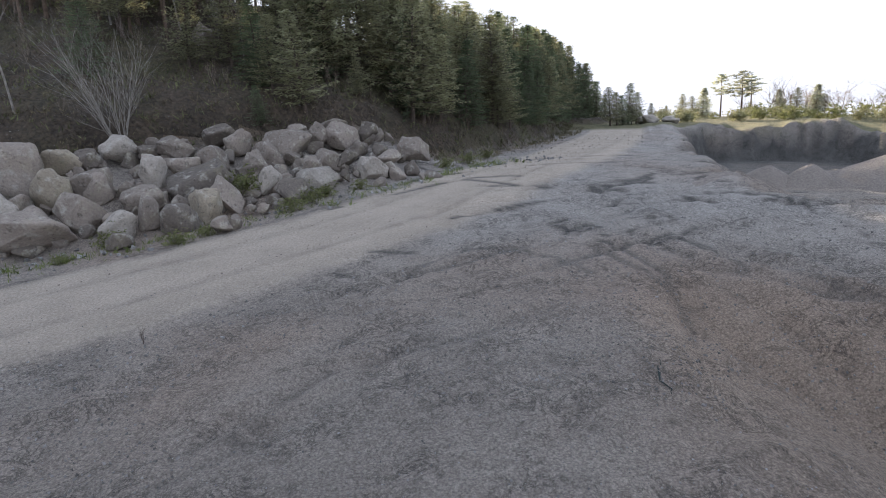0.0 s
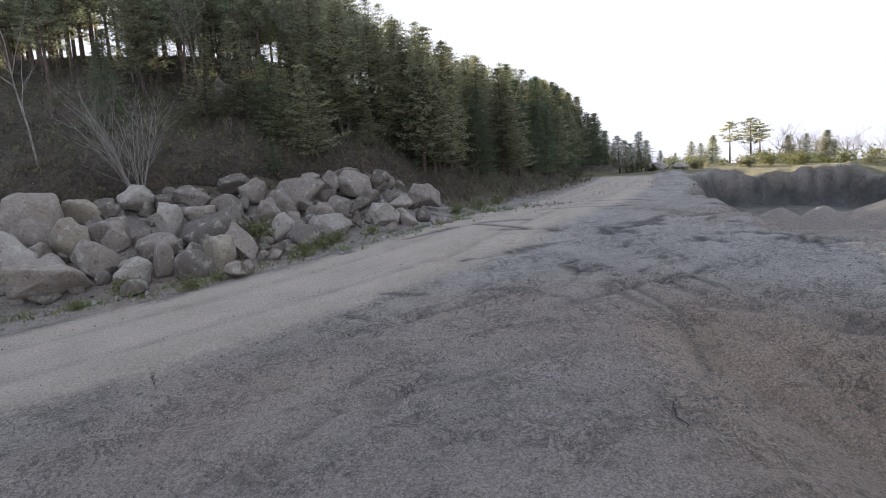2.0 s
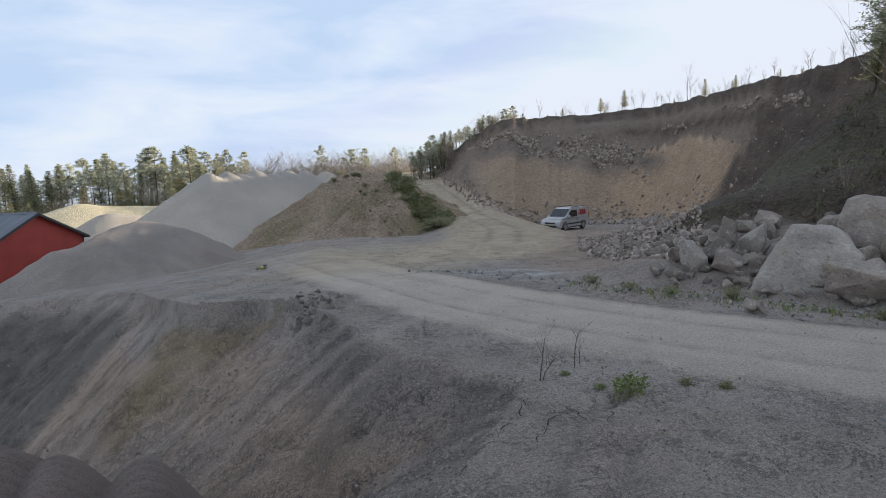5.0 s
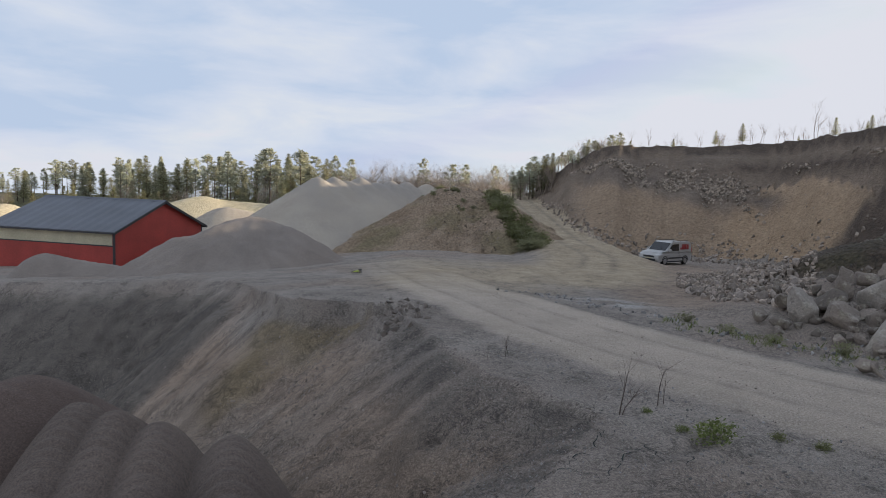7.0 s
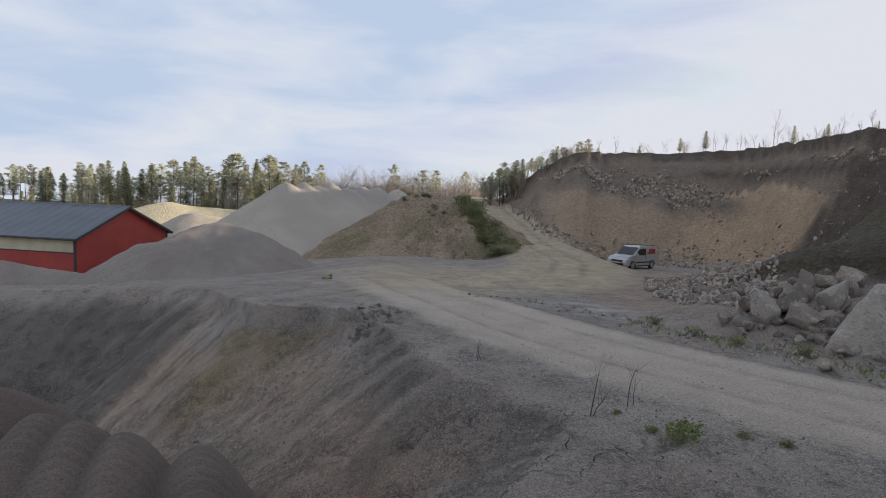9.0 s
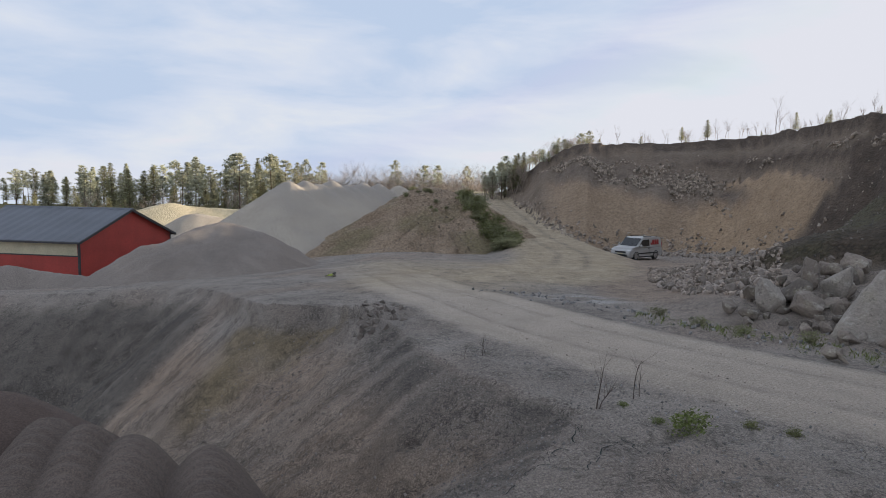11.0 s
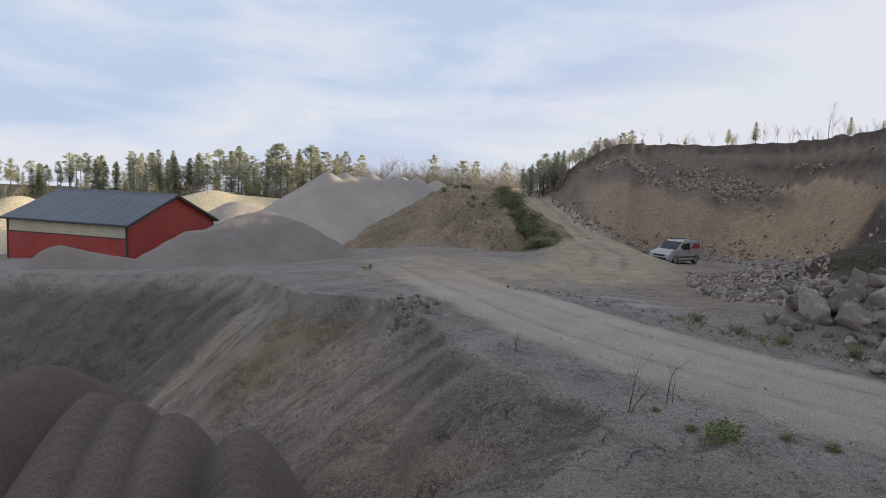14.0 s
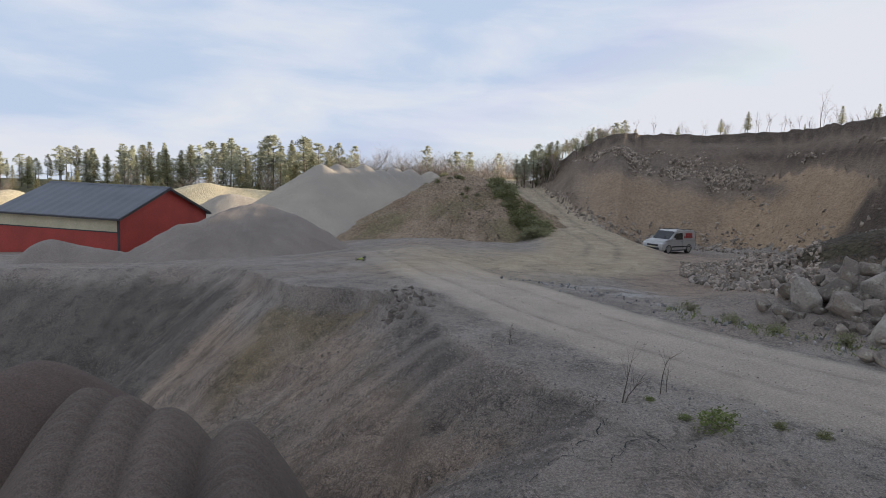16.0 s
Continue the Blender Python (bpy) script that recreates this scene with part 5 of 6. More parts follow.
# rock outcrop on the wooded hill
ox, oy = at(59.5, 29.0)
ob = new("rock_outcrop", rock_mesh("rock_outcrop", (1.1, 0.9, 1.5), 77, GRANITE, 3, 0.5, 18))
ob.matrix_world = pose(ox, oy, ground_z(ox, oy) + 0.2, 10, 25, 20)
tagged(ob, "grey rock jutting from the wooded slope", "rock")
for k in range(7):
    x, y = at(99.3 + rng.uniform(-1.2, 1.6), 66 + rng.uniform(-2, 3))
    w = rng.uniform(0.9, 2.0)
    ob = new("boulder", rock_mesh("boulder", (w, w * 0.9, w * 0.65), 600 + k, GRANITE_PALE, 2))
    ob.matrix_world = pose(x, y, ground_z(x, y) + w * 0.2, 0, 0, rng.uniform(0, 360))
    tagged(ob, "grey boulder in a heap at the end of the road", "boulder", "boulders at the end of the road")

# ---- trees and plants ----
def tube(path, radii, sides=5):
    """Verts and faces of a tapering tube."""
    verts, faces = [], []
    for i, (p, rad) in enumerate(zip(path, radii)):
        d = (Vector(path[min(i + 1, len(path) - 1)]) - Vector(path[max(i - 1, 0)])).normalized()
        a = d.orthogonal().normalized()
        b = d.cross(a)
        for k in range(sides):
            t = 2 * math.pi * k / sides
            verts.append(Vector(p) + (a * math.cos(t) + b * math.sin(t)) * rad)
    for i in range(len(path) - 1):
        for k in range(sides):
            k2 = (k + 1) % sides
            faces.append((i * sides + k, i * sides + k2, (i + 1) * sides + k2, (i + 1) * sides + k))
    return verts, faces


def join(chunks):
    verts, faces = [], []
    for v, f in chunks:
        n = len(verts)
        verts.extend(v)
        faces.extend(tuple(i + n for i in q) for q in f)
    return verts, faces


def needles(rnd, centre, spread, count, length, width, lift=0.25):
    """A tuft of thin blades round a point."""
    verts, faces = [], []
    for _ in range(count):
        d = Vector((rnd.gauss(0, 1), rnd.gauss(0, 1), rnd.gauss(lift, 0.6))).normalized()
        s = d.cross(Vector((rnd.gauss(0, 1), rnd.gauss(0, 1), rnd.gauss(0, 1)))).normalized() * width
        c = centre + Vector((rnd.gauss(0, spread), rnd.gauss(0, spread), rnd.gauss(0, spread * 0.6)))
        n = len(verts)
        ln = length * rnd.uniform(0.6, 1.2)
        verts += [c - d * ln * 0.3 - s * 0.4, c + s, c + d * ln * 0.7, c - s]
        faces.append((n, n + 1, n + 2, n + 3))
    return verts, faces


def conifer(kind, seed, height=10.0, fine=1.0, far=False):
    """Meshes of trunk and crown for a pine or a spruce that stands at the origin."""
    rnd = random.Random(seed)
    bend = Vector((rnd.uniform(-0.03, 0.03), rnd.uniform(-0.03, 0.03), 0)) * height
    spot = lambda t: Vector((bend.x * t * t, bend.y * t * t, height * t))  # noqa: E731
    rad = height * 0.013
    wood, green = [tube([spot(t / 8) for t in range(9)], [rad * (1 - 0.93 * t / 8) for t in range(9)], 7)], []
    start = rnd.uniform(0.42, 0.6) if far and kind == "pine" else rnd.uniform(0.25, 0.45) if kind == "pine" else (0.06 if kind == "spruce" else rnd.uniform(0.1, 0.25))
    big = 1.7 if far else 1.0
    step = (0.055 if kind == "pine" else 0.036) / fine**0.5
    t = start
    while t < 0.985:
        u = (t - start) / (1 - start)
        if kind == "pine":
            reach = height * 0.19 * (0.7 + 0.5 * u) * (1 - u**1.9) * rnd.uniform(0.75, 1.2) + 0.12
        elif kind == "young":
            reach = height * 0.19 * (1 - u**1.5) * rnd.uniform(0.5, 1.25) + 0.15
        else:
            reach = height * 0.21 * (1 - u) ** 0.85 * rnd.uniform(0.75, 1.15) + 0.1
        a0 = rnd.uniform(0, 6.28)
        n = rnd.choice((3, 4, 5)) if kind == "pine" else rnd.choice((5, 6, 7))
        for k in range(n):
            if kind == "pine" and rnd.random() < 0.2:
                continue
            a = a0 + 6.28 * k / n + rnd.uniform(-0.3, 0.3)
            ln = reach * rnd.uniform(0.6, 1.1)
            rise = rnd.uniform(0.05, 0.55) if kind != "spruce" else rnd.uniform(-0.35, -0.05) + 0.35 * u
            p0 = spot(t)
            tip = p0 + Vector((math.cos(a) * ln, math.sin(a) * ln, ln * rise))
            mid = (p0 + tip) / 2 + Vector((0, 0, (-0.06 if kind == "pine" else 0.04) * ln))
            wood.append(tube([p0, mid, tip], [rad * 0.28 * (1 - u * 0.6), rad * 0.18, rad * 0.05], 3))
            tufts = max(2, int(ln / (0.36 / fine**0.5)))
            for j in range(tufts):
                s = (j + 1) / tufts
                if kind == "pine" and s < 0.35:
                    continue
                c = p0.lerp(tip, s) + Vector((0, 0, 0.02 if kind == "pine" else -0.05 * ln))
                w = 0.16 if kind == "pine" else 0.10 + 0.10 * (1 - s)
                green.append(needles(rnd, c, w, int((7 if kind == "pine" else 5) * fine), 0.34 * big / fine**0.3, 0.045 * big * big**0.5 / fine**0.4, 0.5 if kind == "pine" else -0.1))
        t += step * rnd.uniform(0.8, 1.3)
    if kind != "pine":
        green.append(needles(rnd, spot(0.98), 0.05, 8, 0.3, 0.03, 1.2))
    return join(wood), join(green)


def bare(seed, height, stems=1, spread=0.15, depth=4, twigs=3, thick=0.013, sides=4, split=False):
    """Verts and faces of a leafless tree or bush."""
    rnd = random.Random(seed)
    chunks, fine = [], []

    def grow(p, d, ln, rad, level):
        path, dirn = [p], d.normalized()
        n = 4
        for k in range(n):
            dirn = (dirn + Vector((rnd.gauss(0, 0.10), rnd.gauss(0, 0.10), 0.07))).normalized()
            path.append(path[-1] + dirn * ln / n)
        (fine if split and level else chunks).append(tube(path, [rad * (1 - 0.75 * k / n) for k in range(n + 1)], sides if level < 2 else 3))
        if level >= depth:
            return
        for k in range(twigs + (2 if level == 0 else 0)):
            t = rnd.uniform(0.3, 0.95)
            q = path[min(n - 1, int(t * n))].lerp(path[min(n, int(t * n) + 1)], (t * n) % 1)
            side = Vector((rnd.gauss(0, 1), rnd.gauss(0, 1), rnd.uniform(0.0, 0.5))).normalized()
            grow(q, dirn * 0.75 + side * 0.65, ln * rnd.uniform(0.38, 0.6), rad * (1 - 0.7 * t) * 0.6, level + 1)

    for k in range(stems):
        a = 6.28 * k / stems + rnd.uniform(-0.4, 0.4)
        out = spread * rnd.uniform(0.4, 1.3) if stems > 1 else spread * 0.2
        base = Vector((math.cos(a), math.sin(a), 0)) * (0.02 * height if stems > 1 else 0)
        grow(base, Vector((math.cos(a) * out, math.sin(a) * out, 1)), height * rnd.uniform(0.6, 0.8), height * thick, 0)
    return (join(chunks), join(fine)) if split else join(chunks)


def mesh_of(name, data, mat):
    me = bpy.data.meshes.new(name)
    me.from_pydata([tuple(v) for v in data[0]], [], data[1])
    me.materials.append(mat)
    me.update()
    return me


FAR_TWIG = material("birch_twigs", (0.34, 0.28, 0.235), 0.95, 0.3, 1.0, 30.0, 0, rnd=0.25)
KINDS_OF_TREE = {}
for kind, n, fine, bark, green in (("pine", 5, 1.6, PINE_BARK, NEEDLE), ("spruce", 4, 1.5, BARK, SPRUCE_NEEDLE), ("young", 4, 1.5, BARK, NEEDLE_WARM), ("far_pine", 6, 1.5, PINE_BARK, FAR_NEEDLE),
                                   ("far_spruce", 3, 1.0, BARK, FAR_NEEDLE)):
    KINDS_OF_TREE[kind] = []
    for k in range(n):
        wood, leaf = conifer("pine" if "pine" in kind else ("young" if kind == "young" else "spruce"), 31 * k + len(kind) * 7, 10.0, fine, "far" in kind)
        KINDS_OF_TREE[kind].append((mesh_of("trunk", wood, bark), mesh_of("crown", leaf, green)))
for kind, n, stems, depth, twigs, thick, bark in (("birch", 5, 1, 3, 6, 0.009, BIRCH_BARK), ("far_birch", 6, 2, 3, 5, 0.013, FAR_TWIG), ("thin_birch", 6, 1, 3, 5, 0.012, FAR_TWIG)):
    KINDS_OF_TREE[kind] = []
    for k in range(n):
        wood, twig = bare(50 + k, 10.0, stems, 0.3, depth, twigs, thick, 4, split=True)
        KINDS_OF_TREE[kind].append((mesh_of("trunk", wood, bark), mesh_of("crown", twig, bark)))
KINDS_OF_TREE["bush"] = [[mesh_of("stem", bare(80 + 9 * k + j, 10.0, 2, 0.35, 2, 3, 0.006, 3), TWIG) for j in range(3)] for k in range(4)]

LABELS = {"pine": ("tall dark pine on the wooded hill", "pine tree"), "spruce": ("dark green spruce on the wooded hill", "spruce tree"), "young": ("young conifer with loose green branches", "young conifer"),
          "far_pine": ("tall pine with a bare trunk in the distant tree line", "pine tree"), "far_spruce": ("narrow spruce in the distant tree line", "spruce tree"),
          "thin_birch": ("thin leafless birch standing at the quarry rim", "birch tree"), "far_birch": ("leafless birch in the distance with a haze of thin twigs", "birch tree"), "birch": ("leafless birch with thin pale branches", "birch tree"), "bush": ("leafless shrub with many thin stems", "shrub")}
tr = random.Random(11)


def tree(kind, x, y, height, group="", lean=(0, 0), wide=1.0, z=None, label=""):
    pieces = tr.choice(KINDS_OF_TREE[kind])
    base = ground_z(x, y) - 0.08 if z is None else z
    m = Matrix.Translation((x, y, base)) @ Euler((lean[0] + tr.gauss(0, 0.015), lean[1] + tr.gauss(0, 0.015), tr.uniform(0, 6.28)), "ZYX").to_matrix().to_4x4()
    root = tagged(empty(LABELS[kind][1].replace(" ", "_"), m), label or LABELS[kind][0], LABELS[kind][1], group)
    s = height / 10
    for me in pieces:
        ob = new(me.name.split(".")[0], me)
        ob.parent = root
        ob.scale = (s * wide, s * wide, s)
    return root


def sky_line(az, knots, values):
    return math.tan(radians(float(np.interp(az, knots, values))))


HILL_SKY_AZ = [43, 50, 66, 72, 76.4, 79.5, 82.9, 85, 87.5, 89.5, 91.7, 93.8, 95.3, 96.8, 98.5]
HILL_SKY = [11, 16, 14, 10.8, 8.3, 6.8, 5.0, 4.1, 2.8, 1.8, 0.5, -1.6, -4.0, -5.6, -6.2]
# wooded hill: crowns fall away towards the end of the road
for k in range(250):
    r = tr.uniform(-8, 46)
    foot = np.interp(r, [-30, -9, 0, 8, 13, 20, 30, 45], [23, 22.5, 21.2, 21.5, 22.2, 26.5, 34.5, 50])
    band = tr.random()
    q = foot + (3.5 + 13 * band**0.8 if r < 10 else 1.2 + 12 * band)
    x, y = rq(r, q)
    az, d = math.degrees(math.atan2(x, y)), math.hypot(x, y)
    if az < 46.8 or az > 98.5:
        continue
    top = 3.4 + d * sky_line(az, HILL_SKY_AZ, HILL_SKY)
    base = ground_z(x, y)
    h = min(9.5, (top - base) * tr.uniform(0.6, 1.0))
    if r < 8 and q - foot < 9:
        h = min(h, tr.uniform(2.0, 4.5))
        if tr.random() < 0.3:
            continue
    if h < 1.0:
        continue
    kind = tr.choice(("pine", "pine", "young", "pine")) if q - foot > 6 else tr.choice(("young", "spruce", "young"))
    tree(kind, x, y, h, "trees of the wooded hill", (radians(3), radians(2)), wide=1.5 if h < 6 else 1.2)
for k in range(64):
    r = tr.uniform(-5, 16)
    x, y = rq(r, tr.uniform(30, 42))
    az, d = math.degrees(math.atan2(x, y)), math.hypot(x, y)
    h = min(tr.uniform(6.5, 9.5), 3.4 + d * sky_line(az, HILL_SKY_AZ, HILL_SKY) - ground_z(x, y))
    if h < 1.5:
        continue
    tree(tr.choice(("pine", "pine", "young")), x, y, h, "trees of the wooded hill", (radians(3), radians(2)))
for k in range(44):
    az, d = tr.uniform(87.5, 95.3), tr.uniform(60, 98)
    x, y = at(az, d)
    if line_distance(np.array([x]), np.array([y]), ROAD_FINE)[0][0] < 5:
        continue
    h = (3.4 + d * sky_line(az, HILL_SKY_AZ, HILL_SKY) - ground_z(x, y)) * tr.uniform(0.75, 1.0)
    if h > 1.2:
        tree(tr.choice(("young", "spruce", "spruce")), x, y, h, "trees of the wooded hill", wide=1.5)
for k in range(75):
    r = tr.uniform(5, 36)
    q = float(np.interp(r, [0, 8, 13, 20, 30, 45], [21.2, 21.5, 22.2, 26.5, 34.5, 50])) + tr.uniform(0.8, 7)
    x, y = rq(r, q)
    az, d = math.degrees(math.atan2(x, y)), math.hypot(x, y)
    h = min(tr.uniform(1.4, 4.2), 3.4 + d * sky_line(az, HILL_SKY_AZ, HILL_SKY) - ground_z(x, y))
    if h > 0.9 and az < 97:
        tree(tr.choice(("young", "spruce")), x, y, h, "trees of the wooded hill", wide=1.7, label="small bushy conifer on the lower slope")
for a, d, h in ((44.2, 33, 5.5), (45.0, 34, 6.5), (46.5, 34, 6.0), (48, 35, 7)):
    tree("pine", *at(a, d), h, "trees of the wooded hill", wide=1.4)
for a, d, h in ((58, 30, 5.5), (61.5, 27.5, 3.2), (62.4, 28, 3.4), (60.8, 28.5, 2.8), (66, 31, 6), (53, 31, 5), (70, 30, 5)):
    tree("birch", *at(a, d), h, "birches on the slope")
# the bare many-stemmed bush and the leaning birch behind the boulders
bx, by = rq(0.55, 21.6)
root = tagged(empty("shrub", pose(bx, by, ground_z(bx, by) - 0.05)), "large leafless shrub fanning out in many pale stems", "shrub")
for k in range(17):
    stem = mesh_object("stem", *bare(700 + k, tr.uniform(3.4, 6.2), 1, 0.16, 3, 4, 0.0034, 4), BIRCH_BARK, root)
    lean = radians(30 * tr.random() ** 0.6)
    stem.rotation_euler = (lean * math.cos(2.4 * k), lean * math.sin(2.4 * k), 2.1 * k)
bx, by = at(45.0, 23.6)
root = tagged(empty("birch_tree", pose(bx, by, ground_z(bx, by) - 0.05, 0, -5, 0)), "thin leaning birch with a pale trunk beside the boulders", "birch tree")
trunk, crown = bare(14, 7.0, 1, 0.05, 2, 4, 0.006, 6, split=True)
mesh_object("trunk", *trunk, BIRCH_BARK, root)
mesh_object("crown", *crown, BIRCH_BARK, root)
for k in range(60):
    r = tr.uniform(-4, 26)
    x, y = rq(r, tr.uniform(0.6, 9) + float(np.interp(r, [-9, 0, 8, 13, 20, 30], [22.5, 21.2, 21.5, 22.2, 26.5, 34.5])))
    tree("bush", x, y, tr.uniform(0.5, 1.3), "scrub on the slope")

# tree line behind the heaps
FAR_AZ = [-42, -36, -31, -25, -20, -14.6, -11.5, -9.5, -6, -4, -2.8, -1.5, 0, 1.5, 4, 7]
FAR_EL = [0.4, 0.8, 1.9, 2.3, 2.8, 3.5, 3.1, 2.2, 1.8, 1.9, 3.1, 2.1, 3.0, 2.5, 2.6, 2.8]
for k in range(146):
    az = -43 + 33 * (k / 126) + tr.uniform(-0.6, 0.6) if k < 126 else tr.uniform(-10, 6)
    d = tr.uniform(128, 165)
    x, y = at(az, d)
    base = ground_z(x, y)
    h = 3.4 + d * sky_line(az, FAR_AZ, FAR_EL) - base
    if az > -10:
        tree("far_birch", x, y, h * tr.uniform(0.6, 0.85), "distant tree line", wide=1.1)
        continue
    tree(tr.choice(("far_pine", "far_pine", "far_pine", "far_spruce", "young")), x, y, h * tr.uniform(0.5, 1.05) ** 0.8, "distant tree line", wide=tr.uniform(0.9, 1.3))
for az, el in ((-2.8, 3.15), (-0.1, 2.85), (1.2, 2.85), (4.2, 2.75), (-9.7, 2.9), (-11.0, 3.0)):
    x, y = at(az, 130)
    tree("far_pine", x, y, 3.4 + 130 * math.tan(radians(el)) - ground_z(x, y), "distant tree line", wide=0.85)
for k in range(70):
    az = tr.uniform(-10.5, 6.5)
    d = tr.uniform(115, 150)
    x, y = at(az, d)
    tree("far_birch", x, y, 3.4 + d * math.tan(radians(tr.uniform(1.4, 2.7))) - ground_z(x, y), "distant tree line", wide=1.7)
for k in range(50):
    az, d = tr.uniform(-43, -8), tr.uniform(116, 130)
    x, y = at(az, d)
    h = (3.4 + d * sky_line(az, FAR_AZ, FAR_EL) - ground_z(x, y)) * tr.uniform(0.35, 0.65)
    tree(tr.choice(("young", "young", "far_birch")), x, y, h, "distant tree line", wide=1.2)
# trees at the top of the upper road
for az, d, el, kind in ((5.8, 104, 1.9, "young"), (6.6, 100, 2.2, "young"), (7.4, 98, 2.6, "young"), (8.0, 96, 3.4, "young"), (8.7, 96, 3.9, "young"), (9.4, 95, 3.7, "young"), (9.9, 94, 3.9, "far_pine"),
                        (10.8, 93, 4.4, "far_pine"), (11.6, 93, 4.3, "young"), (12.3, 92, 4.6, "far_birch"), (12.0, 93, 5.5, "far_birch"), (13.4, 90, 6.1, "far_birch"), (14.6, 90, 5.9, "far_pine"), (15.3, 88, 6.1, "far_pine"), (16.2, 88, 5.4, "young"),
                        (7.0, 97, 2.2, "bush"), (10.3, 94, 4.8, "far_birch"), (8.3, 99, 3.0, "far_birch"), (11.2, 95, 4.9, "far_birch")):
    x, y = at(az, d)
    base = ground_z(x, y)
    tree(kind, x, y, max(1.0, 3.4 + d * math.tan(radians(el)) - base), "trees above the upper road", wide=1.4 if "birch" not in kind else 1.0)
for k in range(84):
    az = tr.uniform(5.6, 15.5)
    d = tr.uniform(86, 104) if az < 11 else tr.uniform(80, 92)
    x, y = at(az, d)
    h = max(1.2, 3.4 + d * sky_line(az, [5.6, 8, 10, 13, 16.5], [2.0, 3.7, 4.3, 5.5, 5.6]) - ground_z(x, y))
    tree(tr.choice(("far_pine", "young", "far_birch", "far_birch")), x, y, h * tr.uniform(0.6, 1.1), "trees above the upper road", wide=1.15)
# sparse growth along the top of the quarry face
for k in range(105):
    az = tr.uniform(15.5, 45)
    d = float(np.interp(az, CLIFF_AZ, CLIFF_FOOT) + np.interp(az, [5, 10, 18, 30, 45], [10, 16, 19, 17, 10])) + tr.uniform(0.5, 7)
    x, y = at(az, d)
    kind = tr.choice(("thin_birch",) * 6 + ("young",))
    tree(kind, x, y, tr.uniform(0.8, 2.6) if kind == "thin_birch" else tr.uniform(0.5, 1.3), "growth along the top of the quarry face", wide=0.9)
for az, h in ((19.8, 1.1), (25.3, 2.6), (30.5, 3.4), (31.9, 2.0), (34.2, 1.6), (23.2, 2.0)):
    d = float(np.interp(az, CLIFF_AZ, CLIFF_FOOT) + np.interp(az, [5, 10, 18, 30, 45], [10, 16, 19, 17, 10])) + 1.0
    tree("young" if h < 3 else "thin_birch", *at(az, d), h, "growth along the top of the quarry face", wide=2.0 if h < 1.5 else 1.2)
# trees and scrub beyond the lower working
for az, d, el, kind in ((104.6, 92, -3.0, "far_pine"), (106.2, 92, -2.8, "far_pine"), (106.9, 93, -3.2, "far_pine"), (103.2, 90, -4.0, "far_spruce"), (101.5, 88, -4.4, "young"), (102.4, 90, -4.6, "young"), (109.0, 95, -4.4, "far_spruce"),
                        (110.2, 95, -4.3, "young"), (111.6, 96, -4.1, "far_spruce"), (112.2, 96, -4.9, "young"), (108.2, 95, -3.6, "far_birch"), (109.6, 97, -3.4, "far_birch"), (110.8, 97, -3.8, "far_birch"), (113.4, 98, -4.5, "far_birch"),
                        (114.2, 98, -4.6, "far_birch"), (115.2, 98, -4.4, "far_birch"), (116.2, 97, -5.4, "far_spruce"), (117.0, 96, -5.6, "far_spruce"), (119.0, 80, -4.7, "young"), (120.4, 82, -4.0, "far_spruce"), (121.4, 82, -4.6, "far_spruce"),
                        (95.3, 62, -3.4, "young"), (95.9, 63, -3.9, "young"), (96.4, 64, -4.2, "spruce"), (97.2, 66, -4.8, "young"), (97.9, 68, -5.2, "young"), (98.9, 72, -5.0, "young"), (97.6, 70, -4.0, "young"), (96.9, 66, -3.2, "young"), (100.2, 80, -5.3, "young")):
    x, y = at(az, d)
    tree(kind, x, y, max(0.8, 3.4 + d * math.tan(radians(el)) - ground_z(x, y)), "trees beyond the lower working", wide=1.9 if "birch" not in kind else 1.1)
for k in range(22):
    az = tr.uniform(106.5, 121)
    x, y = at(az, tr.uniform(88, 110))
    tree("far_birch", x, y, tr.uniform(2.6, 5.0), "trees beyond the lower working", wide=1.7)


def leafy(name, seed, size, count, mat, blade=0.07):
    rnd = random.Random(seed)
    chunks = [bare(seed, size * 1.1, 6, 0.7, 1, 2, 0.008, 3)]
    green = [needles(rnd, Vector((rnd.gauss(0, 0.33), rnd.gauss(0, 0.33), abs(rnd.gauss(0.45, 0.22)))) * size, 0.07 * size, 6, blade * 2.2, blade * 0.45, 0.7) for _ in range(count)]
    return mesh_of("stem", chunks[0], TWIG), mesh_of("foliage", join(green), mat)


BUSHES = [leafy("bush", 5 + k, 1.0, 110, m, 0.07) for k, m in enumerate((GRASS, LEAF, LEAF, NEEDLE_WARM))]


def green_bush(x, y, size, which, group="", label="bright green bush on bare gravel"):
    root = tagged(empty("green_bush", pose(x, y, ground_z(x, y) - 0.03, 0, 0, tr.uniform(0, 360))), label, "bush", group)
    for me in BUSHES[which]:
        ob = new("foliage" if me.name.startswith("foliage") else "stem", me)
        ob.parent, ob.scale = root, (size, size, size * 0.9)


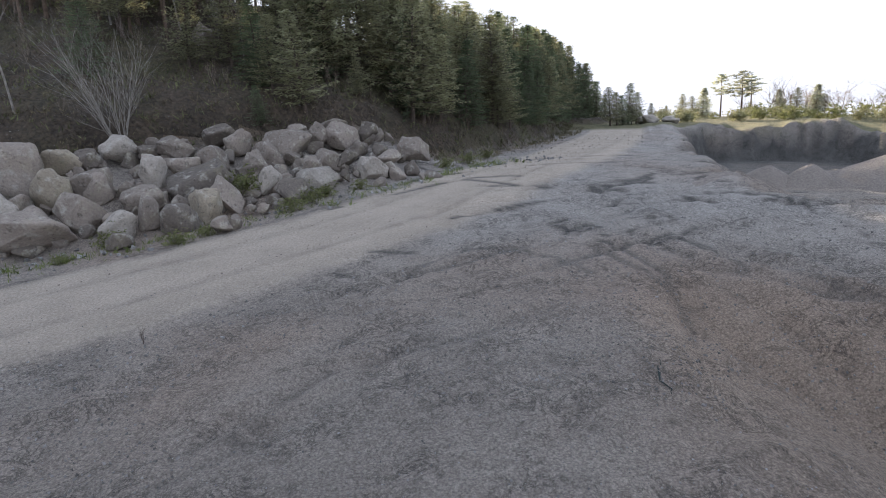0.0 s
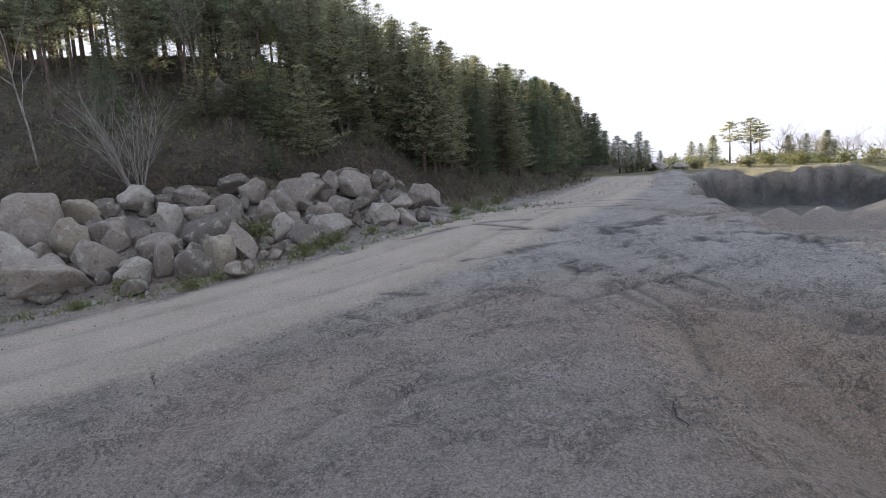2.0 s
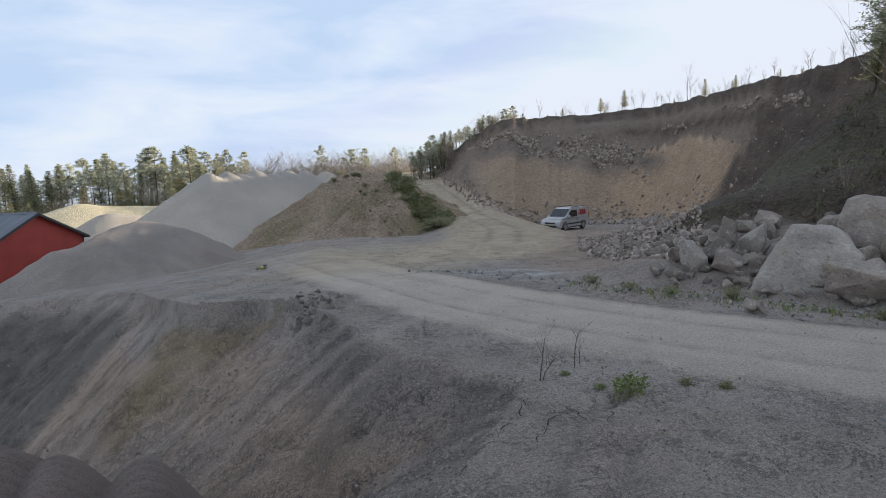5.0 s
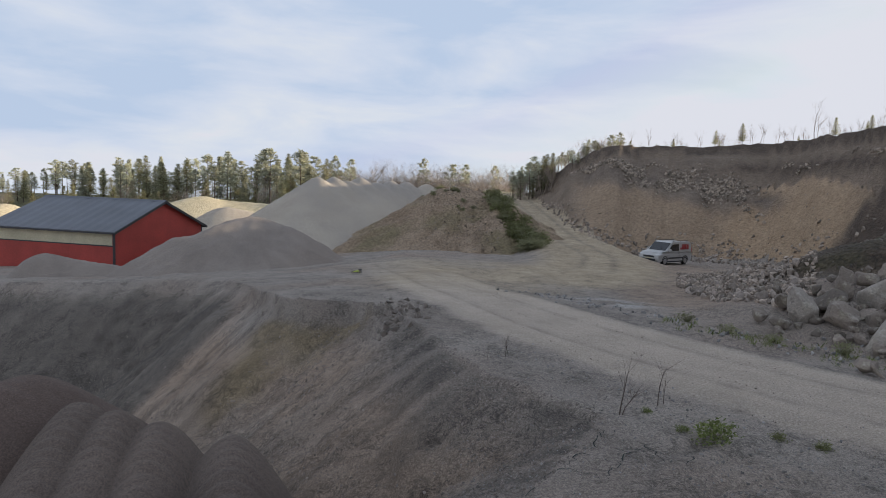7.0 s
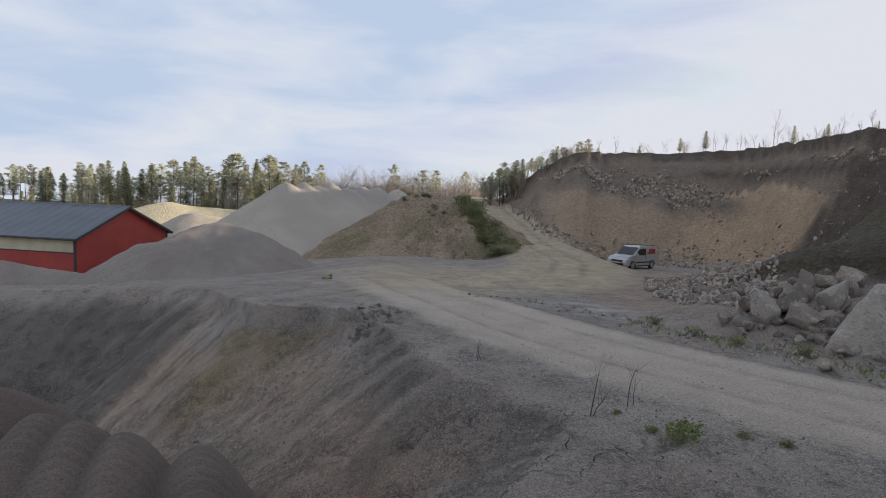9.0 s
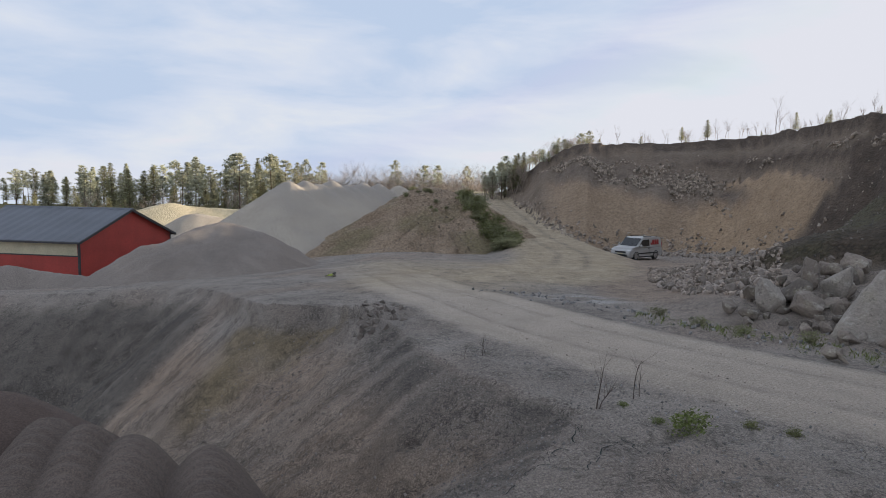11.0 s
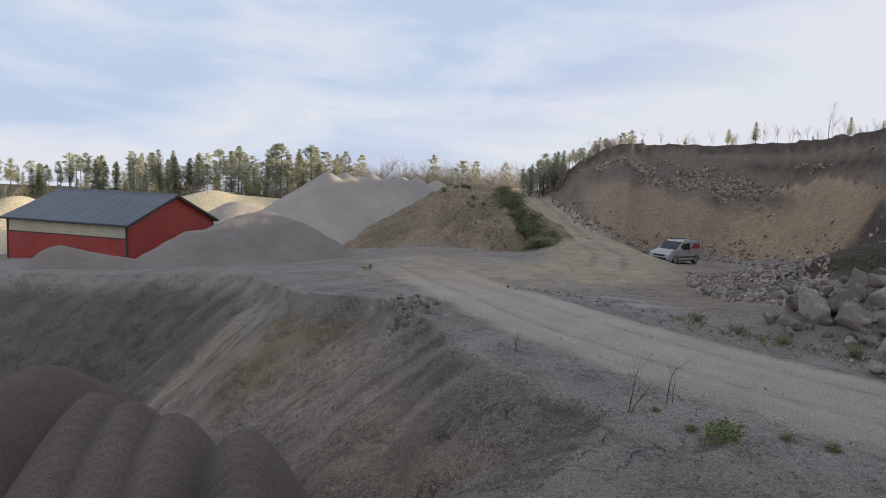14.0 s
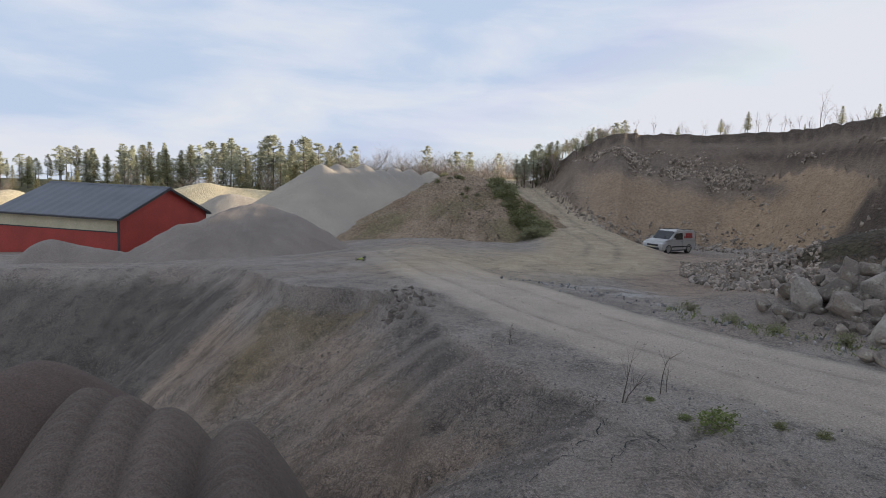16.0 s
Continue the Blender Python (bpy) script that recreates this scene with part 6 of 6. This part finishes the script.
green_bush(3.93, 8.38, 0.42, 0)
green_bush(3.35, 9.51, 0.13, 0, label="small green tuft at the plateau edge")
green_bush(3.63, 8.74, 0.15, 0, label="small green tuft beside the bush")
green_bush(4.96, 8.55, 0.17, 1, label="small dry green tuft at the road edge")
green_bush(5.44, 8.25, 0.18, 1, label="small green tuft at the road edge")
for r, q, s, w in ((0.9, 14.9, 0.42, 1), (3.9, 16.0, 0.5, 1), (4.6, 16.5, 0.5, 2), (-1.4, 15.4, 0.3, 2), (1.6, 15.2, 0.32, 1), (-4.6, 16.0, 0.4, 3), (-6.0, 15.6, 0.3, 3), (-7.2, 15.8, 0.35, 3), (3.2, 18.0, 0.8, 2), (5.2, 16.9, 0.5, 2),
                   (-0.4, 16.0, 0.5, 2), (6.4, 17.2, 0.4, 1), (-8.6, 16.2, 0.35, 3), (10.5, 19.0, 0.5, 2), (12.4, 20.4, 0.6, 1), (14.5, 22.2, 0.5, 2)):
    green_bush(*rq(r, q), s, w, "tufts along the boulders", "low green growth at the foot of the boulders")
for k in range(34):
    a = tr.uniform(99.6, 118)
    green_bush(*at(a, tr.uniform(72, 88)), tr.uniform(0.8, 2.2), tr.choice((1, 2, 3)), "scrub beyond the lower working", "yellow-green spring scrub along the quarry rim")
for k in range(100):
    if k < 84:
        a, d, s = tr.uniform(3.6, 8.8), 0, tr.uniform(0.6, 1.2)
        d = np.interp(a, [3.6, 4.8, 6.8, 8.8], [61, 59, 55.5, 51.5]) + tr.gauss(-0.9, 1.0) - (3.0 * tr.random() if a > 5.5 else 0)
    else:
        a, d, s = tr.gauss(0.6, 2.2), tr.uniform(55, 62), tr.uniform(0.3, 0.6)
    x, y = at(a, d)
    green_bush(x, y, s, tr.choice((1, 3, 3)), "scrub on the soil mound", "green scrub growing on the earth mound")
# the scrub stands on the mound, not below it
mound = bpy.data.objects["soil_mound"]
bpy.context.view_layer.update()
for ob in scene.objects:
    if ob.get("group") == "scrub on the soil mound":
        hit, place, _, _ = mound.ray_cast(Vector((ob.location.x, ob.location.y, 30)), Vector((0, 0, -1)))
        if hit:
            ob.location.z = max(ob.location.z, place.z - 0.05)
# rubble lying on the mound
pts = []
for k in range(520):
    x, y = at(tr.gauss(1.5, 2.6), tr.uniform(49, 62))
    hit, place, _, _ = mound.ray_cast(Vector((x, y, 30)), Vector((0, 0, -1)))
    if hit:
        pts.append((x, y, place.z, tr.uniform(0.08, 0.32) * tr.uniform(0.5, 1.0)))
stone_field("mound_stones", pts, "brown stones and clods lying over the earth mound", "stones", material("mound_stone", (0.22, 0.175, 0.135), 0.95, 0.25, 2.0, 20.0, 0.2, isl=0.45))
# thin dry saplings by the plateau edge
for k, (x, y, h, ln) in enumerate(((2.88, 9.45, 0.95, 6), (2.92, 9.45, 0.7, 14), (3.62, 9.82, 0.8, -4), (3.74, 9.87, 0.55, 10), (1.32, 12.57, 0.6, -8), (1.40, 12.62, 0.5, 10), (0.92, 12.37, 0.32, 0))):
    root = tagged(empty("sapling", pose(x, y, ground_z(x, y) - 0.03, 0, ln, 40 * k)), "thin leafless sapling at the edge of the plateau", "sapling", "dry saplings")
    mesh_object("stem", *bare(70 + k, h * 1.25, 1, 0.3, 2, 3, 0.011, 4), BARK, root)
sx, sy = rq(-0.3, 9.6)
root = tagged(empty("weed", pose(sx, sy, ground_z(sx, sy) - 0.02)), "dark dry weed stalk beside the road", "weed")
mesh_object("stem", *bare(91, 0.3, 2, 0.3, 2, 5, 0.02, 4), BARK, root)


def grass_field(name, spots, label, mat, blades=7, length=0.22):
    rnd = random.Random(3)
    v, f = join([needles(rnd, Vector((x, y, z + 0.05 * s)), 0.07 * s, blades, length * s, 0.012 * s, 1.4) for x, y, z, s in spots])
    return tagged(mesh_object(name, v, f, mat, flat=True), label, "grass", kind="stuff")


pts = []
for _ in range(700):
    r = tr.uniform(-3, 40)
    q = np.interp(r, [-9, 0, 8, 13, 20, 30, 45], [22.8, 21.8, 21.8, 21.0, 25.2, 33, 48]) + abs(tr.gauss(0, 2.2))
    pts.append((*rq(r, q), tr.uniform(0.6, 1.3)))
under = []
for _ in range(5200):
    r = tr.uniform(-4.5, 44)
    q = np.interp(r, [-9, 0, 8, 13, 20, 30, 45], [22.5, 21.3, 21.6, 22.4, 26.6, 34.5, 50]) + 15 * tr.random() ** 1.2
    under.append((*rq(r, q), tr.uniform(0.8, 2.2)))
under = [(x, y, z - 0.02, s) for x, y, z, s in on_ground(under, 0)]
grass_field("undergrowth", under[:2100], "tangled brown undergrowth covering the wooded slope", material("brown_brush", (0.085, 0.066, 0.048), 0.95, 0.3, 1.0, 9.0, 0, isl=0.4), 7, 0.15)
grass_field("moss_growth", under[2100:], "low olive green growth on the wooded slope", material("olive_growth", (0.115, 0.118, 0.055), 0.95, 0.3, 1.0, 9.0, 0, isl=0.4), 8, 0.14)
grass_field("dry_grass", on_ground(pts, 0), "dry yellowish grass on the lower slope of the hill", DRY_GRASS)
pts = []
for _ in range(420):
    r = tr.uniform(-9, 14)
    pts.append((*rq(r, np.interp(r, [-14, -8, 0, 8, 13], [16.4, 15.7, 15.3, 16.4, 19.0]) + tr.gauss(0, 0.35)), tr.uniform(0.4, 1.0)))
grass_field("grass", on_ground(pts, 0), "sparse green grass along the foot of the boulders", GRASS)


# ---- cracks at the plateau edge ----
# Near-black strips laid on the gravel paint the shade inside each crack.
CRACK = material("dark_crack_soil", (0.024, 0.032, 0.03), 1.0, 0.3, 3.0, 20.0, 0)


def crack(points, width, seed):
    rnd = random.Random(seed)
    line = spline(points, 0.07)
    line = line + np.array([[rnd.gauss(0, 0.03), rnd.gauss(0, 0.03)] for _ in line])
    tan = np.gradient(line, axis=0)
    side = np.stack([tan[:, 1], -tan[:, 0]], 1) / (np.linalg.norm(tan, axis=1)[:, None] + 1e-9)
    n = len(line)
    w = np.array([width * (0.15 + math.sin(math.pi * (k + 0.5) / n)) * rnd.uniform(0.3, 1.3) / 2 for k in range(n)])[:, None]
    verts, faces = [], []
    for k, (l, c, r) in enumerate(zip(line - side * w, line, line + side * w)):
        for q, dz in ((l, 0.012), (c, 0.006), (r, 0.012)):
            verts.append((q[0], q[1], 0))
    z = forms(np.array([v[0] for v in verts]), np.array([v[1] for v in verts]))[0]
    verts = [(v[0], v[1], zz + 0.014) for v, zz in zip(verts, z)]
    for k in range(n - 1):
        for j in (0, 1):
            faces.append((3 * k + j, 3 * k + j + 1, 3 * k + 4 + j, 3 * k + 3 + j))
    ob = mesh_object("crack", verts, faces, CRACK)
    return tagged(ob, "dark jagged crack in the gravel at the plateau edge", "crack", "cracks at the plateau edge", "structure")


crack([(0.93, 6.45), (1.25, 7.07), (1.4, 7.34), (1.86, 7.28), (2.01, 7.04)], 0.016, 1)
crack([(2.01, 7.04), (2.22, 7.39), (2.47, 7.74), (2.74, 7.96), (2.94, 8.22)], 0.016, 2)
crack([(2.88, 8.18), (2.92, 7.85), (2.97, 7.61)], 0.016, 3)
crack([(2.04, 7.92), (2.25, 8.36), (2.48, 8.8)], 0.016, 4)
crack([(3.31, 7.86), (3.37, 7.8), (3.18, 7.4)], 0.016, 5)
crack([(1.68, 7.51), (1.88, 7.78), (2.09, 7.86)], 0.016, 6)
crack([at(95.5, 6.9), at(95.2, 6.5), at(96.0, 6.1)], 0.025, 7)
# tyre-thrown clods along the wheel marks
pts = []
for off in (-1.05, 0.75, 2.35):
    for c in spline(ROAD_LINE[4:10], 0.16):
        if rng.random() < 0.7:
            n = (c - np.array([0, 0])) / np.linalg.norm(c)
            pts.append((c[0] - n[0] * off + rng.gauss(0, 0.05), c[1] - n[1] * off + rng.gauss(0, 0.05), rng.uniform(0.02, 0.05)))
stone_field("clods", on_ground(pts), "small clods of gravel along the wheel marks", "clods", STONE_MIX)

# blocks breaking off at the corner of the cut
pts = [(*at(rng.gauss(-4.6, 1.1), rng.gauss(16.9, 0.8)), rng.uniform(0.08, 0.3)) for k in range(70)]
stone_field("broken_clods", on_ground(pts, 0.0), "broken earth blocks crumbling from the corner of the cut", "clods", material("block_earth", (0.20, 0.17, 0.148), 0.97, 0.25, 2.0, 20.0, 0.3, isl=0.3))
# crumbled clods on the cut slope of the pit and over the plateau
slope_clods, flat_clods = [], []
while len(slope_clods) < 9000:
    k = rng.randrange(2, 16)
    (ax, ay), (bx, by) = LIP[k], LIP[k + 1]
    t, off = rng.random(), 7 * rng.random() ** 1.5
    ln = math.hypot(bx - ax, by - ay)
    x, y = ax + (bx - ax) * t - (by - ay) / ln * off, ay + (by - ay) * t + (bx - ax) / ln * off
    if inside(np.array([x]), np.array([y]), PIT)[0] and rng.random() < 0.2 + 0.8 * vnoise(np.array(x * 0.7), np.array(y * 0.7), 5):
        slope_clods.append((x, y, rng.uniform(0.015, 0.045) * rng.choice((1, 1, 1, 1.8))))
while len(flat_clods) < 6000:
    x, y = at(rng.uniform(2, 122), 6 * math.exp(rng.random() * 1.5))
    if vnoise(np.array(x * 0.5), np.array(y * 0.5), 8) > 0.4 and line_distance(np.array([x]), np.array([y]), ROAD_FINE)[0][0] > 2.4:
        flat_clods.append((x, y, rng.uniform(0.015, 0.04) * rng.choice((1, 1, 1.5))))
stone_field("slope_clods", on_ground(slope_clods, 0.05), "crumbled clods of gravel on the cut slope", "clods", material("clod_earth", (0.23, 0.195, 0.172), 0.97, 0.25, 2.0, 20.0, 0.2, isl=0.3))
stone_field("plateau_clods", on_ground(flat_clods, 0.05), "small clods of gravel scattered over the plateau", "clods", material("clod_gravel", (0.20, 0.185, 0.175), 0.97, 0.25, 2.0, 20.0, 0.2, isl=0.4))
